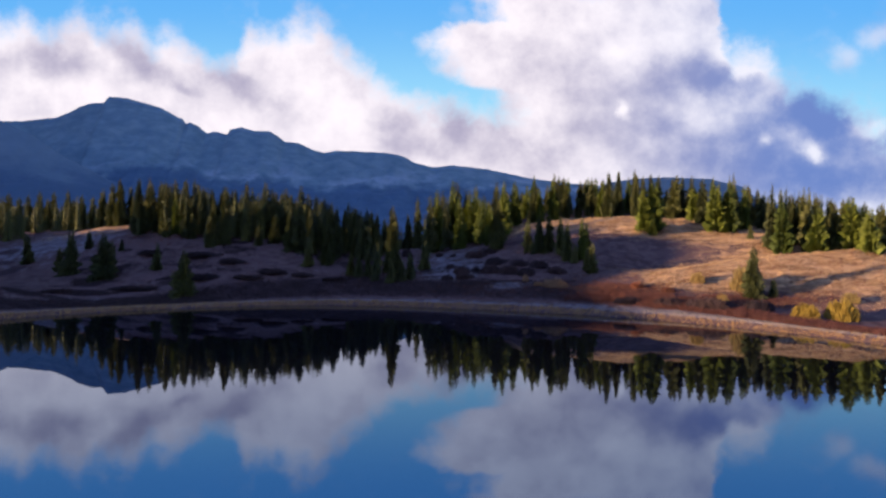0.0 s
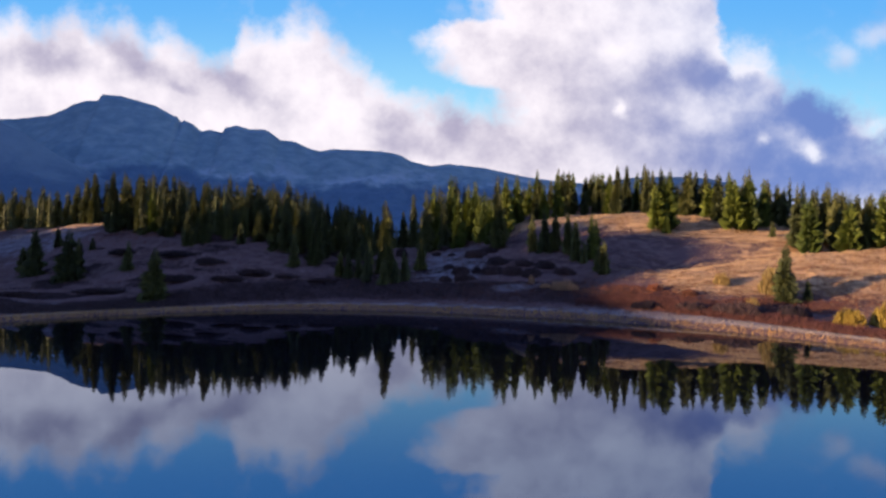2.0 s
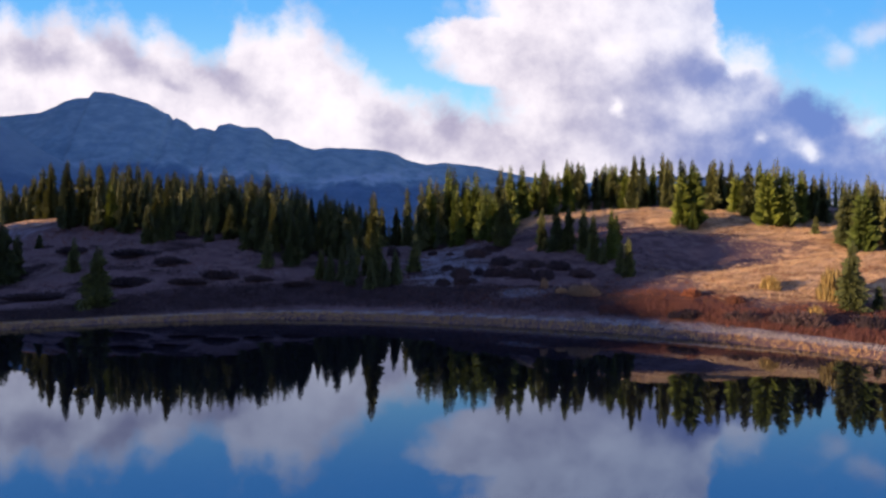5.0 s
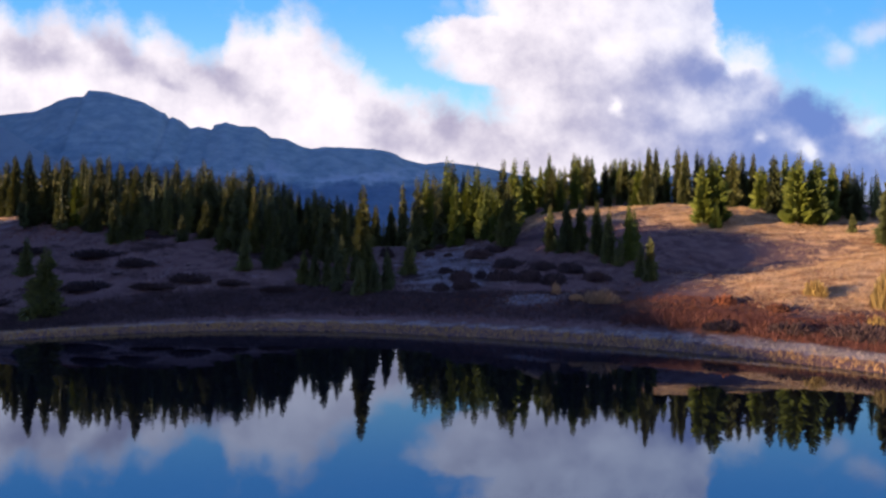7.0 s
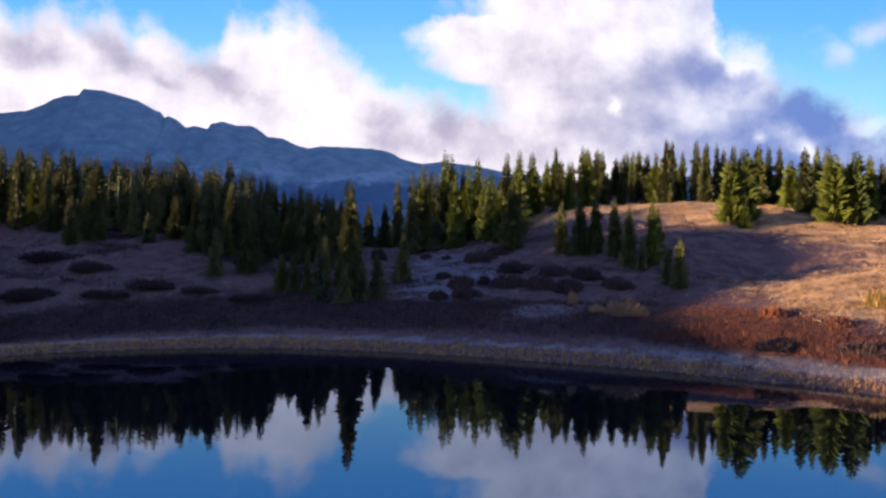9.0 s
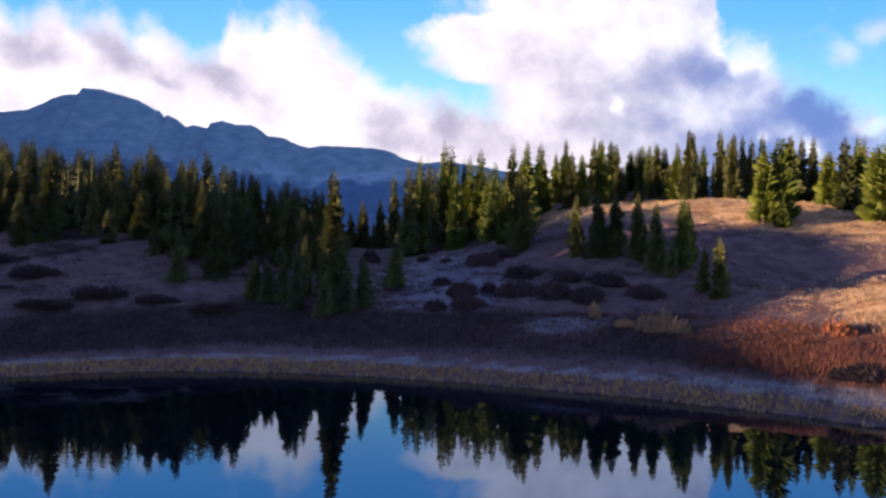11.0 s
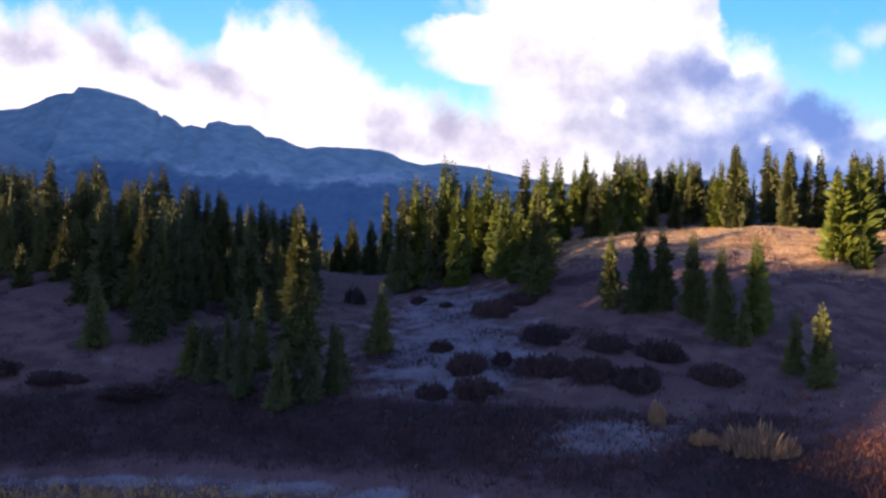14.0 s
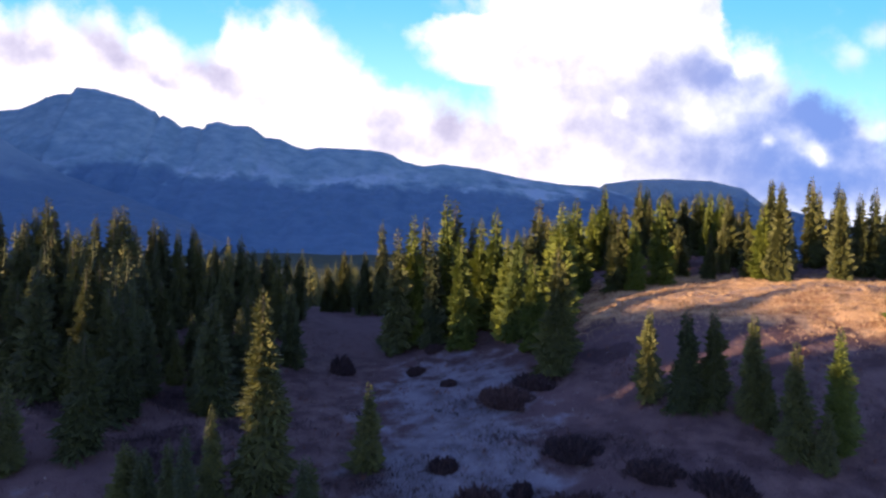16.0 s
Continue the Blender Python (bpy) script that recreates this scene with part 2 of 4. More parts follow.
def land(x, y):
    """Height of the ground."""
    x, y = np.asarray(x, float), np.asarray(y, float)
    d = shore_distance(x, y)
    z = 0.45 * smooth_step(0, 1.3, d) + 0.055 * np.clip(d, 0, 30)
    rise = np.zeros_like(x)
    for j, row in enumerate(HILLS):
        for i, a in enumerate(row):
            rise += a * np.exp(-((x - HILL_X - i * HILL_STEP) ** 2 + (y - HILL_Y - j * HILL_STEP) ** 2) / (2 * HILL_WIDTH ** 2))
    z = z + rise * smooth_step(0, 9, d)
    z = z + smooth_step(3, 15, d) * (0.35 * waves(x, y, 23.0, 1.0) + 0.12 * waves(x, y, 6.0, 5.0))
    # the crest of the grassy hill, the low mound before it and the hollow between
    line = 111 + 0.1 * (x - 35)
    z = z + 0.8 * np.exp(-((y - 150) / 7) ** 2) * smooth_step(14, 22, x) * (1 - smooth_step(58, 75, x))
    z = z + 1.0 * np.exp(-((y - line) / 4) ** 2) * smooth_step(32, 42, x) * (1 - smooth_step(75, 95, x))
    z = z - 1.6 * np.exp(-((y - line - 10) / 5) ** 2) * smooth_step(30, 42, x) * (1 - smooth_step(70, 90, x))
    z = z + 0.55 * np.exp(-((x - 11.5) / 5) ** 2 - ((y - 111) / 2.2) ** 2)
    z = z - 1.7 * np.exp(-((x - 31) / 10) ** 2 - ((y - 151) / 10) ** 2)
    z = z - 1.8 * np.exp(-((x - 36) / 16) ** 2 - ((y - 162) / 8) ** 2)
    # low grassy terraces that catch the light
    z = z + 0.2 * waves(x, y, 5.0, 6.0, 3) * smooth_step(26, 36, x) * smooth_step(98, 106, y) * (1 - smooth_step(155, 165, y))
    z = z + 0.4 * waves(x * 0.22 + y * 0.1, y - 0.12 * x, 9.0, 4.0, 2) * smooth_step(24, 34, x) * (1 - smooth_step(85, 100, x)) * smooth_step(114, 122, y) * (1 - smooth_step(144, 152, y))
    # an unseen ridge, added beside the lake to keep the low sun off the meadow
    top = np.interp(y, SHADE_RIDGE_Y, SHADE_RIDGE) + 0.5 * np.sin(2.9 * y + 1.3 * np.sin(1.1 * y)) + 0.35 * np.sin(5.3 * y + 2.0)
    z = z + np.maximum(0, top - z) * np.exp(-((x + 128) / 10) ** 2)
    far = smooth_step(230, 420, np.hypot(x, y - 60))
    z = z * (1 - far) + far * (2.0 + 2.0 * waves(x, y, 300.0, 3.0))
    return np.where(d < 0, np.maximum(-2.5, d * 0.35), z)


def graded(low, high, fine_low, fine_high, fine):
    inner = np.arange(fine_low, fine_high + fine / 2, fine)
    out = [inner]
    for edge, sign, end in ((fine_low, -1, low), (fine_high, 1, high)):
        p, st, side = edge, fine, []
        while (end - p) * sign > 0:
            st *= 1.35
            p += sign * st
            side.append(p)
        out.append(np.array(side))
    return np.unique(np.concatenate(out))


def grid_faces(nx, ny):
    i = np.arange(nx * ny).reshape(ny, nx)
    return np.stack([i[:-1, :-1], i[:-1, 1:], i[1:, 1:], i[1:, :-1]], -1).reshape(-1, 4)


def zones(x, y):
    """How much red brush, golden grass and pale frosted grass grows at a place; pale also brightens the hill crest."""
    d = shore_distance(x, y)
    n = waves(x, y, 16.0, 7.0)
    bump = lambda cx, cy, rx, ry: np.exp(-(((x - cx) / rx) ** 2 + ((y - cy) / ry) ** 2))
    red = bump(28, 105, 7, 5) + bump(44, 97.5, 14, 3.2) + 0.4 * bump(34, 103, 5, 4) + 0.4 * bump(10, 110, 14, 4) + 0.5 * bump(-58, 146, 16, 4) + 0.35 * bump(70, 105, 20, 8)
    gold = bump(58, 113, 19, 7) + bump(43, 108, 8, 5) + bump(75, 110, 25, 14) + bump(44, 151, 18, 8) + 0.9 * bump(66, 140, 17, 8) + 0.8 * bump(25, 155, 14, 8) + 0.8 * bump(90, 125, 30, 30) + 1.1 * bump(-88, 158, 14, 7) + 0.8 * bump(52, 142, 9, 5)
    # the pale strip along the hill crest paints in its bright sunlit line
    pale = 0.9 * bump(3, 124, 7, 9) + 0.75 * bump(3, 142, 9, 14) + 1.3 * bump(11.5, 110.6, 5, 2.0) + (0.95 + 0.3 * smooth_step(10, 40, x)) * np.exp(-((d - 2.6 - 0.7 * smooth_step(10, 40, x)) / (0.6 + 0.9 * smooth_step(10, 40, x))) ** 2) + 0.55 * np.exp(-((y - 152 - 0.05 * (x - 40)) / 3) ** 2) * smooth_step(16, 24, x) * (1 - smooth_step(50, 62, x)) + 0.7 * bump(-95, 150, 22, 14) + 0.8 * bump(-52, 101, 14, 4) + 0.25 * bump(-35, 122, 18, 5)
    shore = np.exp(-((d - 8.5) / 3.9) ** 4) * (1 - 0.8 * smooth_step(16, 32, x)) * (1 - 0.9 * bump(11.5, 110.6, 5, 2.2))
    meadow = smooth_step(0.05, 0.5, waves(x + 0.4 * y, 1.8 * y, 26.0, 2.5)) * (1 - smooth_step(18, 34, x)) * smooth_step(9, 14, d) * (1 - 0.8 * bump(3, 135, 9, 18)) * (1 - smooth_step(150, 165, y))
    return [np.clip(v + 0.12 * n, 0, 1) for v in (red, gold * (1 - np.clip(red, 0, 1) * 0.8), pale, np.maximum(shore, 0.75 * meadow))]


gx, gy = graded(-3200, 3200, -130, 110, 1.0), graded(-2500, 3600, 62, 205, 1.0)
X, Y = np.meshgrid(gx, gy)
ground = mesh_object("ground", np.stack([X, Y, land(X, Y)], -1).reshape(-1, 3), grid_faces(len(gx), len(gy)), GROUND, smooth=True)
tagged(ground, "brown autumn meadow with frosted grass and low hills", "ground", kind="structure")
attr = ground.data.color_attributes.new("zone", "FLOAT_COLOR", "POINT")
zr, zg, zb, zd = zones(X, Y)
attr.data.foreach_set("color", np.stack([zr, zg, zb, zd], -1).reshape(-1))

lx, ly = np.linspace(-110, 110, 45), np.linspace(-60, 125, 45)
LX, LY = np.meshgrid(lx, ly)
lake = mesh_object("water", np.stack([LX, LY, 0 * LX], -1).reshape(-1, 3), grid_faces(45, 45), WATER)
tagged(lake, "still dark lake that mirrors trees and clouds", "lake", kind="structure")


# ---- mountains and clouds ----
def ridge_height(u, knots):
    return np.interp(u, knots[0], knots[1])


def mountain(name, label, far, depth, knots, rough, seed, mat=None):
    """A long massif: its crest runs across the view, and spurs come down towards the lake."""
    us = np.linspace(knots[0][0], knots[0][-1], 640)
    vs = np.linspace(0, 1, 70)
    U, V = np.meshgrid(us, vs)
    crest = ridge_height(U, knots)
    x = U * (far - depth * (1 - V) * 0.6)
    y = far - depth * (1 - V)
    spur = waves(x, y, 260.0, seed, 5)
    spur = 1 - 2 * np.abs(spur)
    z = crest * far * (V ** 1.25) + rough * spur * 4 * V * (1 - V) + 0.5 * rough * waves(x, y, 60.0, seed + 3, 3) * (V * (1 - V) * 4) ** 0.7
    z += 3.0 * waves(x, y, 40.0, seed + 5, 3) * V * (1.25 - V)
    back = np.stack([U[-1] * (far + depth * 0.5), np.full(len(us), far + depth * 0.5), np.full(len(us), -10.0)], -1)
    verts = np.concatenate([np.stack([x, y, z + 1.0], -1).reshape(-1, 3), back])
    ob = mesh_object(name, verts, grid_faces(len(us), len(vs) + 1), mat or HAZY_ROCK, smooth=True)
    return tagged(ob, label, "mountain", kind="structure")


CREST = [
    [-1.15, -0.95, -0.80, -0.664, -0.612, -0.587, -0.574, -0.557, -0.537, -0.53, -0.501, -0.467, -0.445, -0.419, -0.413, -0.407, -0.403, -0.389, -0.374, -0.363, -0.342, -0.338, -0.32, -0.299, -0.277, -0.264, -0.251, -0.229, -0.208, -0.19, -0.169, -0.13, -0.095, -0.073, -0.06, -0.047, -0.03, -0.015, 0.013, 0.071, 0.13, 0.189, 0.24, 0.34, 0.45],
    [0.02, 0.13, 0.19, 0.1946, 0.2005, 0.2111, 0.2182, 0.2236, 0.2247, 0.2343, 0.2321, 0.2231, 0.2165, 0.2022, 0.2014, 0.192, 0.1955, 0.1896, 0.1777, 0.1813, 0.1764, 0.1843, 0.1879, 0.1822, 0.1825, 0.1757, 0.1655, 0.164, 0.1539, 0.1489, 0.1526, 0.1514, 0.1501, 0.1469, 0.1427, 0.1351, 0.1309, 0.1276, 0.1314, 0.1252, 0.113, 0.105, 0.1026, 0.078, 0.02],
]
mountain("mountain", "broad rocky mountain, painted haze-blue, with cliff bands above dark forest", 1560, 540, CREST, 9, 1.0)
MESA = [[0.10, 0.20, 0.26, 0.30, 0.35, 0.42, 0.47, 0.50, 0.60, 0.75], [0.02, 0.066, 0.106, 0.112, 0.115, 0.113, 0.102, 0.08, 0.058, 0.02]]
mountain("mountain", "distant flat-topped mountain behind the ridge, painted haze-blue", 1750, 500, MESA, 14, 4.0, HAZY_WOODS)
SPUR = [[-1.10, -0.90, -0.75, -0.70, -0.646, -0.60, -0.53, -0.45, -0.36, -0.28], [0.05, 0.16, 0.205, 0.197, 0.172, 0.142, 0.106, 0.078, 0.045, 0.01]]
mountain("mountain", "nearer dark forested mountain shoulder", 1150, 330, SPUR, 6, 6.0, HAZY_WOODS)

def side_mountain(x0, x1, y0, y1, top):
    """An unseen mountain, added beyond the view to keep the low sun off the massif's face."""
    X, Y = np.meshgrid(np.linspace(x0, x1, 60), np.linspace(y0, y1, 80))
    a, b = (X - x0) / (x1 - x0), (Y - y0) / (y1 - y0)
    z = top * (1 - np.abs(2 * a - 1)) * np.clip(np.minimum(b, 1 - b) * 5, 0, 1) ** 0.7
    z += 0.06 * z * waves(X, Y, 180.0, 8.0, 4) - 5
    ob = mesh_object("mountain", np.stack([X, Y, z], -1).reshape(-1, 3), grid_faces(60, 80), HAZY_ROCK, smooth=True)
    return tagged(ob, "unseen steep rocky mountain added to shade the massif", "mountain", kind="structure")


side_mountain(-2100, -1250, -100, 1900, 720)

# Clouds hang on a wide curved backdrop behind the mountains, in units of its distance.
CLOUD_FAR = 1900.0
# upper edge of the banks on one side (across, up), the leading edge of the tower and its upper edge
BANK_TOP = [(-0.717, 0.356), (-0.666, 0.361), (-0.628, 0.333), (-0.611, 0.33), (-0.591, 0.351), (-0.577, 0.36), (-0.547, 0.346), (-0.495, 0.34), (-0.465, 0.325), (-0.439, 0.343), (-0.409, 0.331), (-0.374, 0.297), (-0.347, 0.28), (-0.329, 0.291), (-0.321, 0.317), (-0.312, 0.338), (-0.288, 0.34), (-0.262, 0.337), (-0.236, 0.359), (-0.202, 0.356), (-0.167, 0.326), (-0.132, 0.296), (-0.105, 0.27), (-0.07, 0.249), (-0.035, 0.228), (-0.004, 0.221), (0.026, 0.229), (0.059, 0.222), (0.081, 0.199), (0.099, 0.168), (0.119, 0.138), (0.146, 0.081)]
TOWER_SIDE = [(0.051, 0.377), (0.055, 0.351), (-0.023, 0.334), (-0.043, 0.32), (-0.017, 0.296), (0.004, 0.272), (0.026, 0.257), (0.08, 0.245), (0.085, 0.216), (0.075, 0.19), (0.03, 0.164), (0.0, 0.125)]
TOWER_TOP = [(0.41, 0.435), (0.433, 0.383), (0.44, 0.339), (0.449, 0.306), (0.476, 0.315), (0.502, 0.307), (0.529, 0.284), (0.547, 0.262), (0.581, 0.254), (0.617, 0.245), (0.644, 0.233), (0.671, 0.211), (0.705, 0.198), (0.768, 0.221)]
# where the clouds turn their shaded side, the bright breaks, and loose wisps: across, up, half width, half height, slope in degrees, weight
SHADE_LEFT = [
    (-0.615, 0.280, 0.106, 0.030, -8, 0.737),
    (-0.649, 0.304, 0.058, 0.024, 0, 0.491),
    (-0.482, 0.289, 0.092, 0.025, -31, 0.819),
    (-0.417, 0.247, 0.039, 0.013, -20, 0.655),
    (-0.329, 0.251, 0.058, 0.019, -33, 0.614),
    (-0.270, 0.224, 0.039, 0.013, -10, 0.328),
    (-0.140, 0.252, 0.054, 0.024, -45, 0.369),
    (-0.070, 0.188, 0.048, 0.029, -20, 0.614),
    (-0.043, 0.156, 0.088, 0.029, -5, 0.655),
    (0.020, 0.183, 0.040, 0.039, 0, 0.696),
    (-0.225, 0.197, 0.024, 0.014, 0, 0.246),
]
SHADE_RIGHT = [
    (0.560, 0.135, 0.300, 0.070, 0, 1),
    (0.230, 0.310, 0.220, 0.110, 0, 0.55),
    (0.360, 0.180, 0.340, 0.075, -4, 0.62),
    (0.110, 0.185, 0.112, 0.091, 0, 0.4),
    (0.130, 0.296, 0.066, 0.035, 0, 0.35),
    (0.201, 0.231, 0.121, 0.046, -10, 0.55),
    (0.413, 0.269, 0.094, 0.042, -5, 1.1),
    (0.351, 0.251, 0.111, 0.046, 0, 0.7),
    (0.255, 0.184, 0.188, 0.040, 0, 0.65),
    (0.158, 0.150, 0.133, 0.046, 0, 0.6),
    (0.467, 0.171, 0.188, 0.040, -5, 0.8),
    (0.591, 0.205, 0.089, 0.055, -15, 1.25),
    (0.541, 0.260, 0.031, 0.025, -40, 0.5),
    (0.645, 0.156, 0.100, 0.057, 0, 1),
    (0.422, 0.208, 0.066, 0.023, 0, 0.35),
]
BREAKS = [
    (0.476, 0.296, 0.036, 0.020, -10, -2),
    (0.464, 0.273, 0.012, 0.012, 0, -0.7),
    (0.281, 0.210, 0.012, 0.014, 0, -0.9),
    (0.583, 0.150, 0.019, 0.012, -45, -1.1),
    (0.511, 0.175, 0.011, 0.012, 0, -0.6),
    (0.684, 0.189, 0.031, 0.012, 20, -0.6),
    (0.297, 0.309, 0.066, 0.023, 0, -0.5),
    (0.200, 0.345, 0.106, 0.044, 0, -0.4),
]
WISPS = [
    (0.625, 0.300, 0.032, 0.030, 0, 0.8),
    (0.682, 0.336, 0.055, 0.024, 22, 0.85),
    (0.589, 0.333, 0.035, 0.012, 10, 0.3),
    (-0.301, 0.363, 0.012, 0.030, 10, 0.3),
    (0.025, 0.359, 0.027, 0.035, 20, 0.4),
]
CLOUD, ct = material("clouds")
cplace = node(ct, "ShaderNodeTexCoord").outputs["Object"]
csplit = node(ct, "ShaderNodeSeparateXYZ", Vector=cplace)
cu, cv = calc(ct, "DIVIDE", csplit.outputs[0], csplit.outputs[1]), calc(ct, "DIVIDE", csplit.outputs[2], csplit.outputs[1])
flat = node(ct, "ShaderNodeCombineXYZ", X=cu, Y=cv).outputs[0]
push = vcalc(ct, "SUBTRACT", noise_of(ct, flat, 11.0, 6, 0.6, True), (0.5, 0.5, 0.5))
bent = vcalc(ct, "ADD", flat, vcalc(ct, "MULTIPLY", push, (0.06, 0.05, 0.0)))
bsplit = node(ct, "ShaderNodeSeparateXYZ", Vector=bent)


def line_of(value, knots, low, high):
    """The knots' second number as a smooth function of value, which runs over the first."""
    ramp = node(ct, "ShaderNodeValToRGB", Fac=step_flat(value, knots[0][0], knots[-1][0]))
    ramp.color_ramp.interpolation = "LINEAR"
    first, last = knots[0][0], knots[-1][0]
    stops = ramp.color_ramp.elements
    while len(stops) < len(knots):
        stops.new(0.5)
    for stop, (k, v) in zip(stops, knots):
        stop.position = (k - first) / (last - first)
    for stop, (k, v) in zip(stops, knots):
        g = (v - low) / (high - low)
        stop.color = (g, g, g, 1)
    return calc(ct, "MULTIPLY_ADD", ramp.outputs[0], high - low, low)


def step_flat(value, low, high):
    n = node(ct, "ShaderNodeMapRange")
    for k, v in enumerate((value, low, high)):
        put(ct, n, str(k), v)
    return n.outputs[0]


def puffs(rows):
    total = 0.0
    for u, v, ru, rv, slope, weight in rows:
        m = node(ct, "ShaderNodeMapping", Vector=bent)
        m.vector_type = "TEXTURE"
        m.inputs["Location"].default_value = (u, v, 0)
        m.inputs["Rotation"].default_value = (0, 0, radians(slope))
        m.inputs["Scale"].default_value = (ru, rv, 1)
        n = node(ct, "ShaderNodeVectorMath")
        n.operation = "DOT_PRODUCT"
        ct.links.new(m.outputs[0], n.inputs[0])
        ct.links.new(m.outputs[0], n.inputs[1])
        g = calc(ct, "MULTIPLY", calc(ct, "POWER", 2.718, calc(ct, "MULTIPLY", n.outputs["Value"], -1.0)), weight)
        total = calc(ct, "SMOOTH_MAX", total, g, 0.25) if weight > 0 else calc(ct, "ADD", total, g)
    return total


fluff = calc(ct, "SUBTRACT", noise_of(ct, flat, 17.0, 8, 0.6), 0.5)
billow = calc(ct, "SUBTRACT", noise_of(ct, bent, 7.0, 6, 0.55), 0.5)
pu, pv = bsplit.outputs[0], bsplit.outputs[1]
bank = calc(ct, "SUBTRACT", line_of(pu, BANK_TOP, 0.0, 0.4), pv)
side = calc(ct, "SUBTRACT", pu, line_of(pv, sorted((v, u) for u, v in TOWER_SIDE), -0.1, 0.2))
crown = calc(ct, "SUBTRACT", line_of(pu, TOWER_TOP, 0.0, 0.5), pv)
tower = calc(ct, "MINIMUM", side, crown)
mass = calc(ct, "ADD", calc(ct, "MAXIMUM", bank, tower), calc(ct, "ADD", calc(ct, "MULTIPLY", fluff, 0.11), calc(ct, "MULTIPLY", billow, 0.05)))
cover = calc(ct, "MAXIMUM", step(ct, mass, -0.026, 0.042), step(ct, calc(ct, "ADD", puffs(WISPS), fluff), 0.15, 1.0, 0.0, 0.75))
deep = calc(ct, "ADD", calc(ct, "ADD", puffs(SHADE_LEFT), puffs(SHADE_RIGHT)), puffs(BREAKS))
dark = step(ct, calc(ct, "ADD", deep, calc(ct, "ADD", calc(ct, "MULTIPLY", fluff, 1.1), calc(ct, "MULTIPLY", billow, 1.3))), -0.1, 1.25)
blue = step(ct, cu, 0.12, 0.6)
lit = mix(ct, blue, (1.08, 1.0, 1.06), (0.86, 0.87, 1.0))
dim = mix(ct, blue, (0.42, 0.39, 0.55), (0.16, 0.255, 0.6))
air = mix(ct, step(ct, cv, 0.14, 0.40), (0.40, 0.80, 1.0), (0.13, 0.46, 0.95))
tint = mix(ct, cover, air, mix(ct, dark, lit, dim))
glow = node(ct, "ShaderNodeEmission", Color=tint, Strength=0.177)
clear = node(ct, "ShaderNodeBsdfTransparent")
rim = calc(ct, "MULTIPLY", step(ct, calc(ct, "ABSOLUTE", cu), 0.85, 1.1, 1.0, 0.0), step(ct, cv, 0.5, 0.72, 1.0, 0.0))
both = node(ct, "ShaderNodeMixShader", Fac=rim)
ct.links.new(clear.outputs[0], both.inputs[1])
ct.links.new(glow.outputs[0], both.inputs[2])
ct.links.new(both.outputs[0], ct.nodes.new("ShaderNodeOutputMaterial").inputs[0])
CLOUD.cycles.emission_sampling = "NONE"
bu, bv = np.linspace(-1.15, 1.15, 25), np.linspace(-0.02, 0.75, 6)
BU, BV = np.meshgrid(bu, bv)
shell = CLOUD_FAR / np.sqrt(1 + 0.25 * BU ** 2)
backdrop = mesh_object("backdrop", np.stack([BU * shell, shell, BV * shell], -1).reshape(-1, 3), grid_faces(25, 6), CLOUD)
tagged(backdrop, "broken white and lavender clouds over blue sky", "sky", kind="structure")
backdrop.location.z = 10.0


